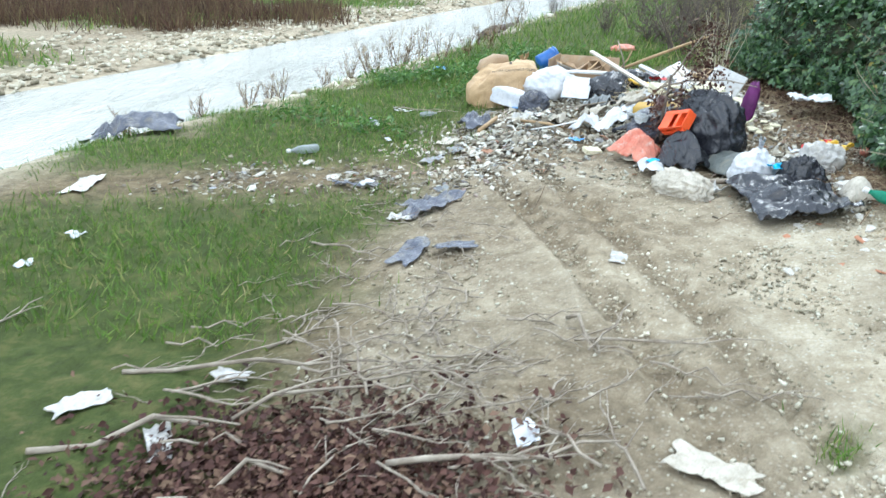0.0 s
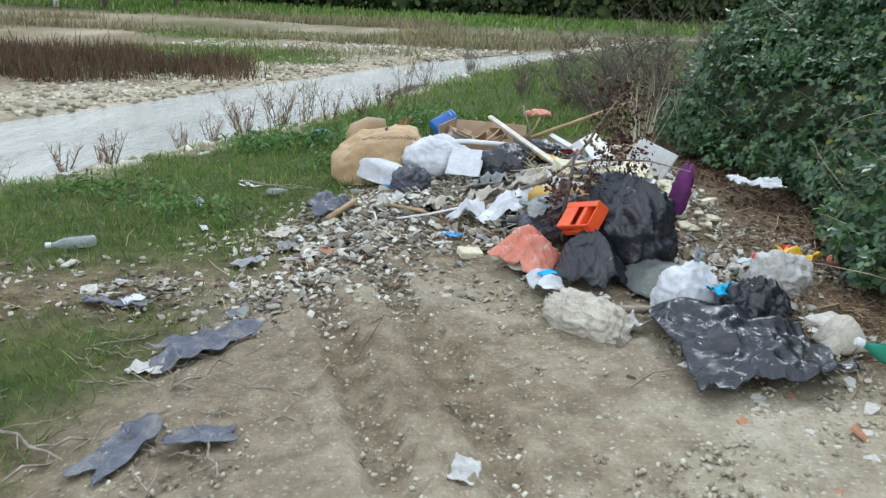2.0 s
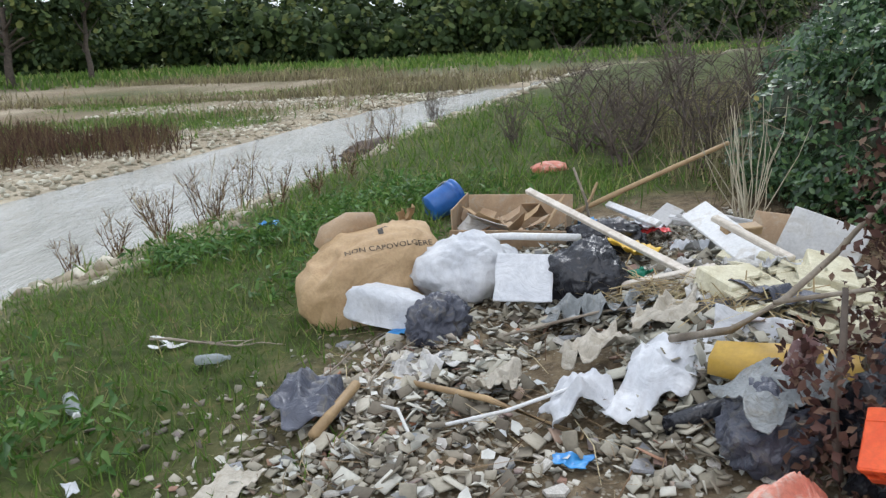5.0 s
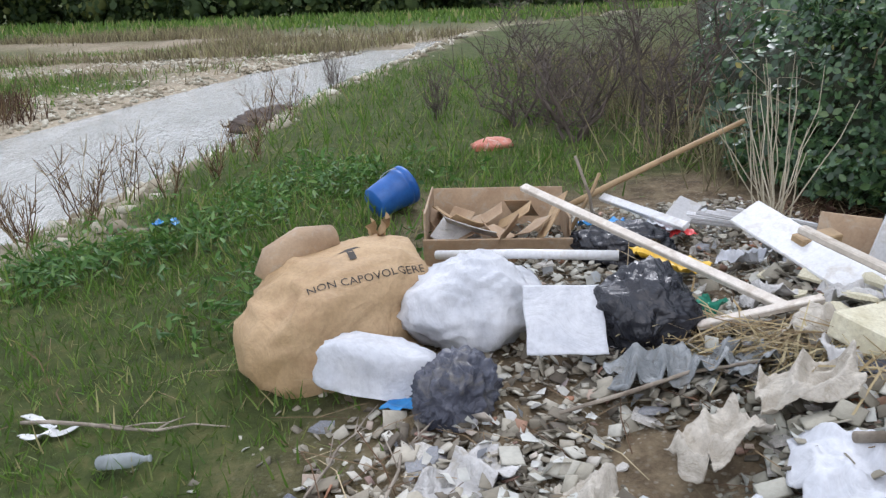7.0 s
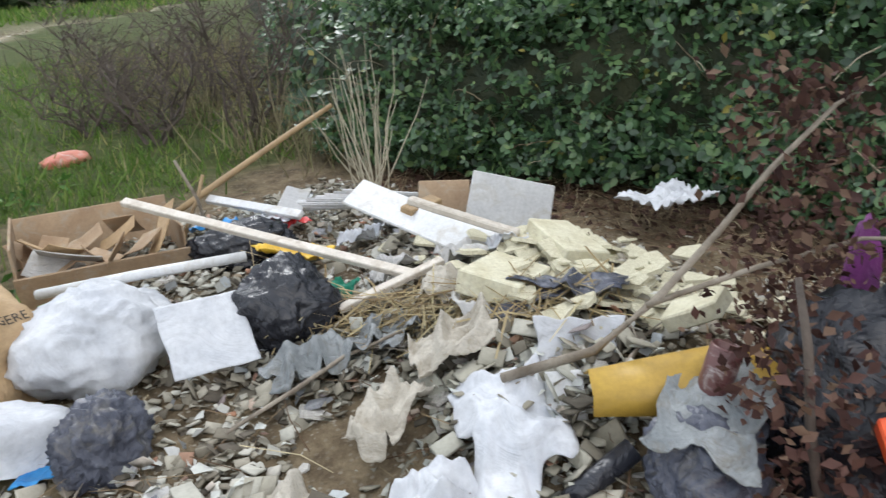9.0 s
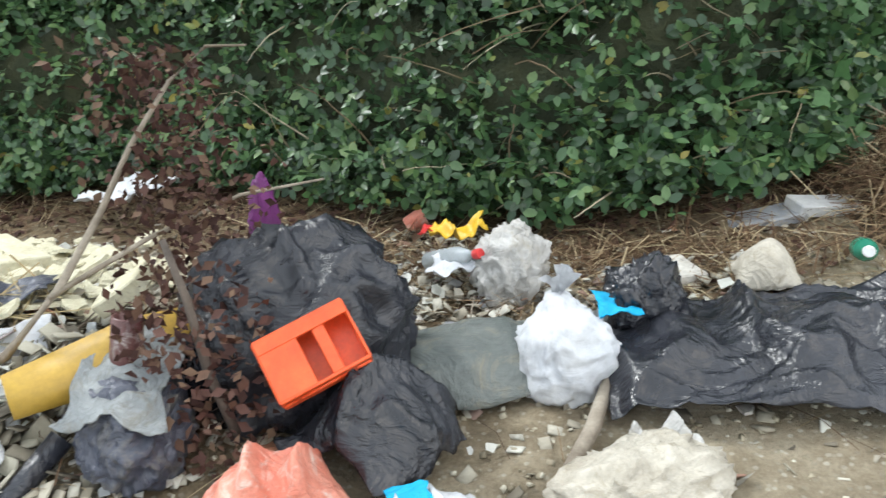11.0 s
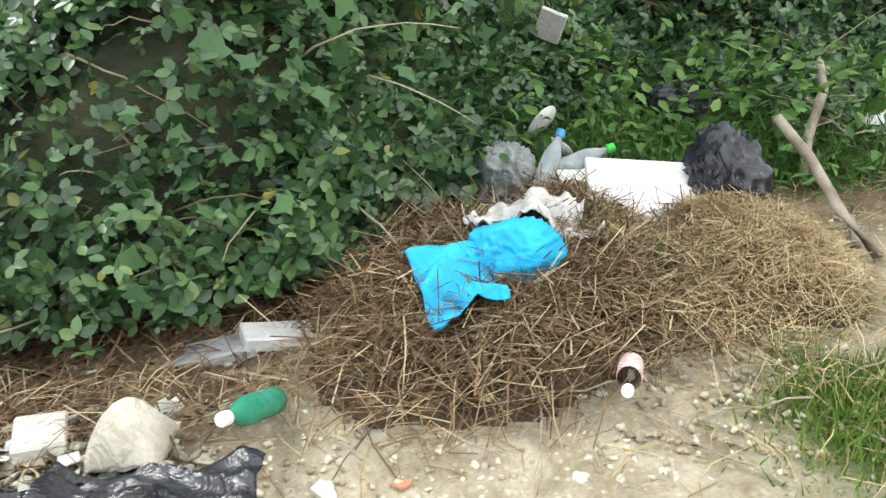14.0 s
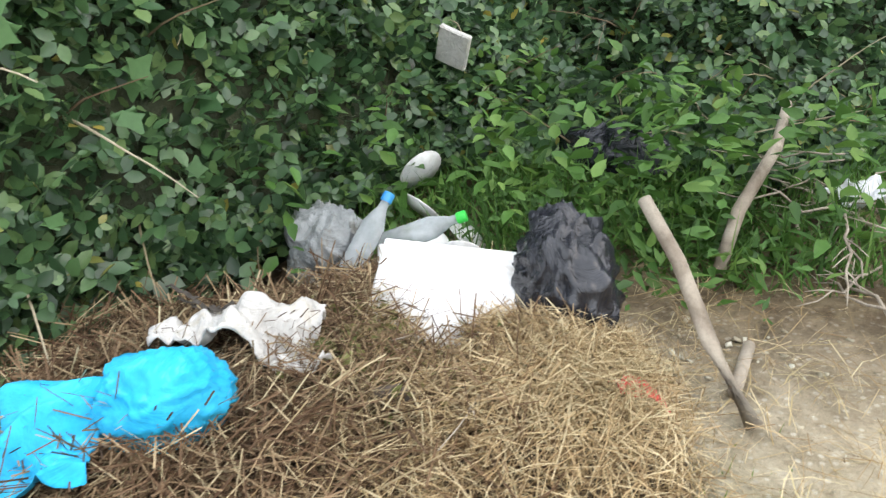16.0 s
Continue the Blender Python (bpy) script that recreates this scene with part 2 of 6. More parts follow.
M = {
    "ground": ground_material(),
    "water": water_material(),
    "bramble": island("bramble_leaf", [(0.0, (0.03, 0.062, 0.03)), (0.45, (0.065, 0.135, 0.058)), (0.8, (0.12, 0.22, 0.085)), (0.98, (0.18, 0.27, 0.1)), (1.0, (0.36, 0.3, 0.06))], 0.36, 0.6, 0.3),
    "nettle": island("nettle_leaf", [(0.0, (0.05, 0.12, 0.025)), (0.6, (0.1, 0.22, 0.045)), (1.0, (0.18, 0.3, 0.07))], 0.5, 0.4, 0.3),
    "maple": island("large_lobed_leaf", [(0.0, (0.045, 0.11, 0.04)), (1.0, (0.1, 0.2, 0.075))], 0.5, 0.4, 0.3),
    "grass": island("grass_blade", [(0.0, (0.08, 0.15, 0.025)), (0.55, (0.14, 0.25, 0.04)), (0.85, (0.22, 0.3, 0.07)), (1.0, (0.42, 0.36, 0.18))], 0.5, 0.35, 0.3),
    # near-black green: shade between the hedge's leaves, put into the colour
    "shade_shell": surface("thicket_shade", (0.018, 0.03, 0.012), (0.06, 0.065, 0.03), 5, 0.9, 40, 0.9, 0.03),
    "bark": surface("weathered_twig", (0.16, 0.125, 0.09), (0.42, 0.37, 0.3), 8, 0.85, 90, 0.6, 0.004),
    "darkbark": surface("dark_twig", (0.07, 0.057, 0.047), (0.17, 0.135, 0.11), 8, 0.9, 70, 0.6, 0.004),
    "straw": island("dry_straw", [(0.0, (0.2, 0.13, 0.06)), (0.5, (0.38, 0.28, 0.14)), (1.0, (0.6, 0.5, 0.3))], 0.7, 0.3, 0.1),
    "hay": island("golden_hay", [(0.0, (0.24, 0.15, 0.075)), (0.5, (0.46, 0.33, 0.18)), (1.0, (0.7, 0.58, 0.38))], 0.7, 0.3, 0.1),
    "deadstem": island("dead_brown_stem", [(0.0, (0.07, 0.038, 0.022)), (0.5, (0.18, 0.11, 0.065)), (0.8, (0.32, 0.23, 0.14)), (1.0, (0.55, 0.46, 0.3))], 0.8, 0.2, 0.05),
    "cane": island("bramble_cane", [(0.0, (0.12, 0.07, 0.045)), (0.5, (0.24, 0.19, 0.12)), (1.0, (0.46, 0.4, 0.3))], 0.7, 0.3),
    "palestem": island("bleached_stem", [(0.0, (0.38, 0.33, 0.24)), (1.0, (0.66, 0.6, 0.48))], 0.7, 0.3),
    "drypurple": island("dead_purple_leaf", [(0.0, (0.045, 0.022, 0.02)), (0.6, (0.11, 0.055, 0.045)), (1.0, (0.2, 0.13, 0.09))], 0.8, 0.2),
    "redweed": island("reddish_weed", [(0.0, (0.06, 0.035, 0.028)), (0.6, (0.13, 0.075, 0.05)), (1.0, (0.2, 0.16, 0.08))], 0.85, 0.2),
    "reed": island("dry_reed", [(0.0, (0.16, 0.135, 0.085)), (0.6, (0.3, 0.255, 0.16)), (1.0, (0.4, 0.38, 0.2))], 0.85, 0.2, 0.1),
    "woods": island("woodland_leaf", [(0.0, (0.03, 0.05, 0.022)), (0.5, (0.06, 0.095, 0.036)), (0.85, (0.1, 0.14, 0.045)), (1.0, (0.18, 0.2, 0.06))], 0.7, 0.2, 0.15),
    "rubble": island("rubble_chip", [(0.0, (0.12, 0.1, 0.08)), (0.35, (0.3, 0.265, 0.21)), (0.72, (0.49, 0.45, 0.38)), (0.93, (0.64, 0.62, 0.57)), (0.96, (0.4, 0.2, 0.12)), (1.0, (0.26, 0.27, 0.3))], 0.85, 0.3, 0, 0.5),
    "gravel": island("pale_gravel", [(0.0, (0.24, 0.2, 0.14)), (0.5, (0.43, 0.38, 0.29)), (1.0, (0.66, 0.62, 0.53))], 0.85, 0.3, 0, 0.5),
    "flecks": island("torn_scrap", [(0.0, (0.62, 0.6, 0.56)), (0.4, (0.74, 0.74, 0.72)), (0.6, (0.5, 0.46, 0.38)), (0.78, (0.2, 0.21, 0.24)), (0.9, (0.7, 0.72, 0.75)), (1.0, (0.3, 0.22, 0.14))], 0.6, 0.4, 0.1),
    "plaster": surface("broken_plaster", (0.42, 0.4, 0.36), (0.7, 0.68, 0.63), 9, 0.85, 80, 0.5, 0.003, (0.3, 0.25, 0.18)),
    "slate": surface("grey_tile", (0.2, 0.21, 0.23), (0.36, 0.37, 0.39), 9, 0.7, 80, 0.4, 0.003, (0.32, 0.28, 0.2)),
    "brickred": surface("terracotta_shard", (0.36, 0.15, 0.08), (0.52, 0.27, 0.16), 9, 0.85, 80, 0.5, 0.003),
    "foam": surface("yellowed_foam", (0.56, 0.51, 0.34), (0.78, 0.75, 0.58), 10, 0.9, 90, 0.6, 0.004, (0.42, 0.36, 0.24)),
    "black": surface("black_bin_liner", (0.012, 0.013, 0.018), (0.03, 0.032, 0.042), 3, 0.27, 24, 0.5, 0.014, None, 0.6, 0, 0, 0.8, wrinkle=5),
    "bluegrey": surface("dusty_dark_film", (0.05, 0.055, 0.08), (0.14, 0.15, 0.19), 4, 0.32, 30, 0.45, 0.012, (0.24, 0.22, 0.18), 0.5, wrinkle=12),
    "tarp": surface("greenish_grey_tarp", (0.09, 0.105, 0.1), (0.17, 0.185, 0.175), 4, 0.6, 45, 0.55, 0.012, (0.25, 0.23, 0.17), wrinkle=6),
    "film": surface("dirty_clear_film", (0.24, 0.26, 0.27), (0.46, 0.48, 0.48), 5, 0.25, 30, 0.55, 0.012, (0.2, 0.18, 0.14), 0.6, 0, 0.15, wrinkle=11),
    "white": surface("white_plastic_film", (0.56, 0.58, 0.62), (0.76, 0.77, 0.79), 4, 0.35, 26, 0.4, 0.01, None, 0.5, 0, 0.05, wrinkle=5),
    "dirtywhite": surface("soiled_white_cloth", (0.42, 0.41, 0.39), (0.68, 0.67, 0.65), 5, 0.7, 50, 0.55, 0.012, (0.4, 0.36, 0.28), wrinkle=10),
    "beige": surface("dusty_beige_sacking", (0.4, 0.36, 0.29), (0.63, 0.59, 0.51), 6, 0.85, 90, 0.55, 0.012, (0.3, 0.26, 0.19), wrinkle=8),
    "kraft": surface("kraft_paper", (0.43, 0.29, 0.15), (0.56, 0.4, 0.23), 3, 0.7, 60, 0.4, 0.01, (0.36, 0.23, 0.12), wrinkle=5),
    "card": surface("corrugated_card", (0.33, 0.22, 0.13), (0.5, 0.37, 0.24), 5, 0.85, 70, 0.3, 0.003, (0.42, 0.38, 0.31)),
    "ink": surface("black_print", (0.03, 0.025, 0.02), (0.06, 0.05, 0.04), 20, 0.7, 100, 0.2, 0.001),
    "wood": surface("pale_batten", (0.52, 0.46, 0.38), (0.74, 0.69, 0.61), 6, 0.6, 60, 0.3, 0.002, (0.4, 0.33, 0.25)),
    "ochre": surface("bamboo_pole", (0.3, 0.2, 0.1), (0.48, 0.34, 0.18), 7, 0.6, 60, 0.4, 0.003),
    "board": surface("white_laminate", (0.68, 0.69, 0.69), (0.8, 0.8, 0.8), 4, 0.45, 50, 0.2, 0.002, (0.5, 0.46, 0.4)),
    "greyboard": surface("grey_panel", (0.45, 0.45, 0.45), (0.6, 0.6, 0.59), 5, 0.8, 60, 0.4, 0.003, (0.38, 0.35, 0.3)),
    "bucket": surface("blue_bucket_plastic", (0.02, 0.1, 0.36), (0.035, 0.16, 0.5), 5, 0.35, 40, 0.2, 0.002),
    "blue": surface("sky_blue_bag", (0.02, 0.33, 0.62), (0.06, 0.5, 0.8), 4, 0.35, 24, 0.4, 0.01, None, 0.5, 0, 0.05, wrinkle=5),
    "royal": surface("blue_print", (0.03, 0.2, 0.55), (0.06, 0.36, 0.7), 6, 0.4, 40, 0.3, 0.003),
    "orange": surface("orange_crate_plastic", (0.75, 0.085, 0.02), (0.9, 0.14, 0.035), 6, 0.35, 50, 0.2, 0.002),
    "pink": surface("faded_red_sack", (0.6, 0.17, 0.11), (0.76, 0.33, 0.24), 7, 0.6, 60, 0.55, 0.012, (0.62, 0.55, 0.48), wrinkle=8),
    "red": surface("red_plastic", (0.55, 0.03, 0.03), (0.72, 0.06, 0.06), 6, 0.4, 40, 0.3, 0.003),
    "yellow": surface("yellow_plastic", (0.62, 0.38, 0.02), (0.8, 0.52, 0.04), 6, 0.4, 40, 0.3, 0.003),
    "mustard": surface("mustard_plastic", (0.42, 0.26, 0.04), (0.58, 0.37, 0.06), 6, 0.5, 40, 0.3, 0.003),
    "purple": surface("purple_netting", (0.1, 0.015, 0.1), (0.2, 0.03, 0.19), 9, 0.6, 120, 0.8, 0.006),
    "brownglass": surface("dark_brown_glass", (0.012, 0.007, 0.005), (0.03, 0.015, 0.01), 6, 0.08, 30, 0.05, 0.001, None, 0.7),
    "maroon": surface("maroon_tin", (0.09, 0.035, 0.035), (0.2, 0.1, 0.09), 6, 0.3, 40, 0.2, 0.002, (0.5, 0.47, 0.45)),
    "rosepaper": surface("pink_label", (0.66, 0.42, 0.42), (0.78, 0.6, 0.58), 20, 0.6, 80, 0.2, 0.001, (0.6, 0.14, 0.12)),
    "petgreen": surface("green_bottle_plastic", (0.03, 0.26, 0.16), (0.1, 0.42, 0.29), 9, 0.2, 30, 0.4, 0.004, None, 0.6, 0, 0.35),
    "petclear": surface("clear_bottle_plastic", (0.55, 0.6, 0.63), (0.75, 0.79, 0.81), 9, 0.12, 30, 0.4, 0.004, None, 0.6, 0, 0.6),
    "limegreen": surface("bright_green_cap", (0.03, 0.5, 0.05), (0.06, 0.65, 0.1), 9, 0.4, 60, 0.1, 0.001),
    "rope": surface("white_hose", (0.55, 0.54, 0.5), (0.7, 0.69, 0.66), 9, 0.5, 60, 0.2, 0.001),
}

# ---------- builders ----------


def mesh_of(name, verts, faces, mat, smooth=False):
    me = bpy.data.meshes.new(name)
    me.from_pydata([tuple(v) for v in verts], [], [tuple(f) for f in faces])
    me.materials.append(mat)
    if smooth:
        me.polygons.foreach_set("use_smooth", [True] * len(me.polygons))
    me.update()
    return me


def part_of(thing, name, me, m=None, label=""):
    ob = new(name, me)
    ob.parent = thing
    ob.matrix_basis = m or Matrix()
    return tagged(ob, label=label)


def soup(name, verts, faces, turns, places, mat, label="", category=""):
    """Many small alike pieces (turns: n x 3 x 3, places: n x 3) as one mesh."""
    verts, n, k = np.asarray(verts, float), len(places), len(verts)
    all_v = np.einsum("nij,vj->nvi", np.asarray(turns), verts) + np.asarray(places)[:, None, :]
    faces = np.asarray(faces)
    all_f = (faces[None] + (np.arange(n) * k)[:, None, None]).reshape(-1)
    size, total = faces.shape[1], n * len(faces)
    me = bpy.data.meshes.new(name)
    me.vertices.add(n * k)
    me.vertices.foreach_set("co", all_v.astype(np.float32).reshape(-1))
    me.loops.add(len(all_f))
    me.loops.foreach_set("vertex_index", all_f.astype(np.int32))
    me.polygons.add(total)
    me.polygons.foreach_set("loop_start", (np.arange(total) * size).astype(np.int32))
    me.materials.append(mat)
    me.update(calc_edges=True)
    return tagged(new(name, me), label, category, kind="stuff") if label else me


RNG = np.random.default_rng(11)


def turns_of(n, tilt=0.5, scale=(0.8, 1.2), up=None, stretch=None):
    """Random turns: any heading, tipped away from up by about tilt radians, with a random size."""
    yaw = RNG.uniform(0, 2 * math.pi, n)
    a, b = RNG.normal(0, tilt, n), RNG.normal(0, tilt, n)
    cz, sz, ca, sa, cb, sb = np.cos(yaw), np.sin(yaw), np.cos(a), np.sin(a), np.cos(b), np.sin(b)
    o, i = np.zeros(n), np.ones(n)
    rz = np.array([[cz, -sz, o], [sz, cz, o], [o, o, i]]).transpose(2, 0, 1)
    rx = np.array([[i, o, o], [o, ca, -sa], [o, sa, ca]]).transpose(2, 0, 1)
    ry = np.array([[cb, o, sb], [o, i, o], [-sb, o, cb]]).transpose(2, 0, 1)
    r = rx @ ry @ rz
    if up is not None:
        z = np.asarray(up, float)
        z /= np.linalg.norm(z, axis=1)[:, None]
        x = np.cross(np.tile([0.3, 1.0, 0.1], (n, 1)), z)
        x /= np.linalg.norm(x, axis=1)[:, None]
        r = np.stack([x, np.cross(z, x), z], axis=2) @ r
    s = RNG.uniform(*scale, n)[:, None, None]
    if stretch is not None:
        s = s * np.stack([np.ones(n), np.ones(n), RNG.uniform(*stretch, n)], 1)[:, None, :]
    return r * s


def scatter(n, box, density, tries=30):
    """Up to n ground points in a box (x0, x1, y0, y1), thinned by density(x, y)."""
    out = []
    for _ in range(n * tries):
        x, y = RNG.uniform(box[0], box[1]), RNG.uniform(box[2], box[3])
        if RNG.random() < density(x, y):
            out.append((x, y, height(x, y)))
            if len(out) == n:
                break
    return np.array(out)


def tube(points, radii, sides=6):
    """Verts and faces of a tapering tube along points."""
    pts, verts, faces = [Vector(p) for p in points], [], []
    for i, p in enumerate(pts):
        d = (pts[min(i + 1, len(pts) - 1)] - pts[max(i - 1, 0)]).normalized()
        u = d.orthogonal().normalized()
        w = d.cross(u)
        for k in range(sides):
            a = 2 * math.pi * k / sides
            verts.append(p + (u * math.cos(a) + w * math.sin(a)) * radii[i])
    for i in range(len(pts) - 1):
        for k in range(sides):
            a, b = i * sides + k, i * sides + (k + 1) % sides
            faces.append((a, b, b + sides, a + sides))
    faces.append(tuple(range(sides))[::-1])
    faces.append(tuple(range((len(pts) - 1) * sides, len(pts) * sides)))
    return verts, faces


def joined(pieces):
    verts, faces = [], []
    for v, f in pieces:
        k = len(verts)
        verts += list(v)
        faces += [tuple(i + k for i in g) for g in f]
    return verts, faces


def wobble(a, b, n, amount, rnd):
    """n + 1 points from a to b that stray a little."""
    a, b = Vector(a), Vector(b)
    side = (b - a).orthogonal().normalized()
    other = (b - a).normalized().cross(side)
    out = []
    for i in range(n + 1):
        k = i / n
        e = math.sin(math.pi * k) + 0.25
        out.append(a.lerp(b, k) + side * rnd.uniform(-amount, amount) * e + other * rnd.uniform(-amount, amount) * e)
    return out


def blob(size, seed, crumple=0.1, freq=2.2, power=2.0, flat=0.55, level=4, lean=0.0):
    """Verts and faces of a limp, creased bag that sits on z = 0. size: its length, width and height."""
    bm = bmesh.new()
    bmesh.ops.create_icosphere(bm, subdivisions=level, radius=1.0)
    off = Vector((seed * 3.7, seed * 1.3, seed * 7.1))
    for v in bm.verts:
        d = v.co.normalized()
        e = 2.0 / power
        p = Vector([math.copysign(abs(c) ** e, c) for c in d])
        if power != 2.0:
            p /= max(0.6, (sum(abs(c) ** power for c in p)) ** (1 / power))
        q = d + noise.noise_vector(d * 1.7 + off) * 0.35
        ridge = max(0.0, 1 - abs(noise.noise(q * freq + off)) * 3.0) ** 1.5
        fold = max(0.0, 1 - abs(noise.noise(q * freq * 2.1 + off * 2)) * 3.2) ** 1.5
        tiny = max(0.0, 1 - abs(noise.noise(q * freq * 4.6 + off * 3)) * 3.2)
        k = 0.9 + crumple * (0.9 * ridge + 0.38 * fold + 0.1 * tiny) + 0.2 * noise.noise(d * 1.3 + off)
        pleat = max(0.0, 1 - abs(noise.noise((math.atan2(d.y, d.x) * 3.4 + off.x, d.z * 0.9, off.y))) * 3.4)
        p = p * (k + crumple * 0.3 * pleat * ss(-0.5, 0.6, d.z))
        z = p.z
        if z < -flat:
            z = -flat - (-flat - z) * 0.08
        p.z = z + flat
        p.x += lean * p.z
        v.co = (p.x * size[0] / 2, p.y * size[1] / 2, p.z * size[2] / (1 + flat))
    bm.verts.index_update()
    out = [v.co.copy() for v in bm.verts], [tuple(v.index for v in f.verts) for f in bm.faces]
    bm.free()
    return out


def tails(at, n, length, seed, spread=0.5):
    """Crimped strips of film that stick out of a bag's knot."""
    rnd, pieces = random.Random(seed), []
    for _ in range(n):
        d = Vector((rnd.uniform(-spread, spread), rnd.uniform(-spread, spread), 1)).normalized() * length * rnd.uniform(0.7, 1.2)
        w = d.orthogonal().normalized() * length * 0.22
        v, f = [], []
        for i in range(6):
            p = Vector(at) + d * i / 5
            for k in range(5):
                v.append(p + w * (k - 2) * 0.5 * (0.3 + i / 4) + d.cross(w).normalized() * length * 0.12 * math.sin(k * 2.3 + i))
        for i in range(5):
            for k in range(4):
                a = i * 5 + k
                f.append((a, a + 1, a + 6, a + 5))
        pieces.append((v, f))
    return joined(pieces)


def bag(name, at, size, turn, mat, seed, label, category="rubbish bag", lift=0.0, knot=False, crumple=0.15, freq=2.2, power=2.0, flat=0.55, tip=0.0, lean=0.0, level=5):
    """A filled bag on the ground, with its gathered neck."""
    v, f = blob(size, seed, crumple, freq, power, flat, level, lean)
    ob = new(name, mesh_of(name, v, f, mat, True))
    ob.matrix_basis = pose(at[0], at[1], height(*at) + lift - 0.02, tip, 0, turn)
    if knot:
        top = max(v, key=lambda p: p.z)
        kv, kf = tails(top - Vector((0, 0, 0.02)), 3, min(size) * 0.35, seed)
        part_of(ob, "neck", mesh_of("neck", kv, kf, mat, True))
    return tagged(ob, label, category)


def sheet(name, at, size, turn, mat, seed, label, category, lift=0.01, fold=0.06, freq=3.0, ragged=0.25, cells=46, thick=0.003, hump=0.0, tip=None, ground=None):
    """A limp sheet that lies in folds over the ground; tip: tilt (rx, ry) in degrees for one that leans instead."""
    ground = ground or height
    cells = int(cells * 1.45)
    nx = max(6, int(cells * size[0] / max(size)))
    ny = max(6, int(cells * size[1] / max(size)))
    c, s = math.cos(radians(turn)), math.sin(radians(turn))
    base, off = ground(*at), seed * 5.3
    verts, faces = [], []
    for j in range(ny + 1):
        for i in range(nx + 1):
            u, w = i / nx * 2 - 1, j / ny * 2 - 1
            ang = math.atan2(w, u)
            pull = 1 - ragged * (0.5 + 0.9 * noise.noise((math.cos(ang) * 1.6 + off, math.sin(ang) * 1.6, off))) * max(abs(u), abs(w)) ** 2
            x, y = u * size[0] / 2 * pull, w * size[1] / 2 * pull
            gx, gy = at[0] + c * x - s * y, at[1] + s * x + c * y
            bx = x + 0.12 * noise.noise((x * 3 + off, y * 3, 2.0))
            by = y + 0.12 * noise.noise((x * 3 + off, y * 3, 9.0))
            crease = max(0.0, 1 - abs(noise.noise((bx * freq * 1.7 + off, by * freq * 0.8, off))) * 3.2)
            small = max(0.0, 1 - abs(noise.noise((bx * freq * 2.2 + off, by * freq * 4.0, off + 4))) * 3.0)
            tiny = max(0.0, 1 - abs(noise.noise((bx * freq * 8.0, by * freq * 7.0 + off, off + 7))) * 3.0)
            swell = 0.5 + noise.noise((x * freq * 0.8, y * freq * 0.8 + off, off))
            z = lift + fold * (crease * 0.55 + small * 0.2 + tiny * 0.05 + 0.35 * swell) + hump * (1 - u * u) * (1 - w * w)
            verts.append((x, y, z + (0 if tip else ground(gx, gy) - base)))
    for j in range(ny):
        for i in range(nx):
            a = j * (nx + 1) + i
            faces.append((a, a + 1, a + nx + 2, a + nx + 1))
    ob = new(name, mesh_of(name, verts, faces, mat, True))
    rx, ry = tip or (0, 0)
    ob.matrix_basis = pose(at[0], at[1], base, rx, ry, turn)
    mod = ob.modifiers.new("thickness", "SOLIDIFY")
    mod.thickness = thick
    return tagged(ob, label, category)


def slab(size, seed=0, worn=0.006, bend=0.0, cuts=3):
    """A board with softened, slightly uneven edges, centred on its base."""
    bm = bmesh.new()
    bmesh.ops.create_cube(bm, size=1.0)
    bmesh.ops.scale(bm, vec=size, verts=bm.verts)
    bmesh.ops.translate(bm, vec=(0, 0, size[2] / 2), verts=bm.verts)
    bmesh.ops.bevel(bm, geom=list(bm.edges), offset=min(worn, min(size) * 0.3), segments=1, affect="EDGES")
    bmesh.ops.subdivide_edges(bm, edges=[e for e in bm.edges if e.calc_length() > max(size) * 0.5], cuts=cuts)
    for v in bm.verts:
        n = noise.noise_vector(v.co * 4 + Vector((seed, seed * 2.0, 0)))
        v.co += n * worn * 0.5
        v.co.z += bend * (v.co.x / size[0]) ** 2
    bm.verts.index_update()
    out = [v.co.copy() for v in bm.verts], [tuple(v.index for v in f.verts) for f in bm.faces]
    bm.free()
    return out


def between(name, a, b, width, thick, mat, label, category, roll=0.0, seed=1):
    """A straight timber from a to b."""
    a, b = Vector(a), Vector(b)
    v, f = slab(((b - a).length, width, thick), seed, 0.004)
    ob = new(name, mesh_of(name, v, f, mat))
    ob.matrix_basis = Matrix.Translation((a + b) / 2) @ (b - a).to_track_quat("X", "Z").to_matrix().to_4x4() @ pose(0, 0, 0, roll)
    return tagged(ob, label, category)


def rod(name, points, radii, mat, label, category, sides=8):
    v, f = tube(points, radii, sides)
    return tagged(new(name, mesh_of(name, v, f, mat, True)), label, category)


def lathe(profile, sides=20):
    """A turned body from (radius, height) pairs."""
    verts, faces = [], []
    for r, z in profile:
        for k in range(sides):
            a = 2 * math.pi * k / sides
            verts.append((r * math.cos(a), r * math.sin(a), z))
    for i in range(len(profile) - 1):
        for k in range(sides):
            a, b = i * sides + k, i * sides + (k + 1) % sides
            faces.append((a, b, b + sides, a + sides))
    faces.append(tuple(range(sides))[::-1])
    faces.append(tuple(range((len(profile) - 1) * sides, len(profile) * sides)))
    return verts, faces


def on(x, y, up=0.0):
    return (x, y, height(x, y) + up)


# ---------- ground, river ----------


def lines(lo, hi, step, far, grow):
    inner = list(np.arange(lo, hi + 1e-6, step))
    a, d, left = lo, step, []
    while a > -far:
        d *= grow
        a -= d
        left.append(a)
    b, d, right = hi, step, []
    while b < far:
        d *= grow
        b += d
        right.append(b)
    return left[::-1] + inner + right


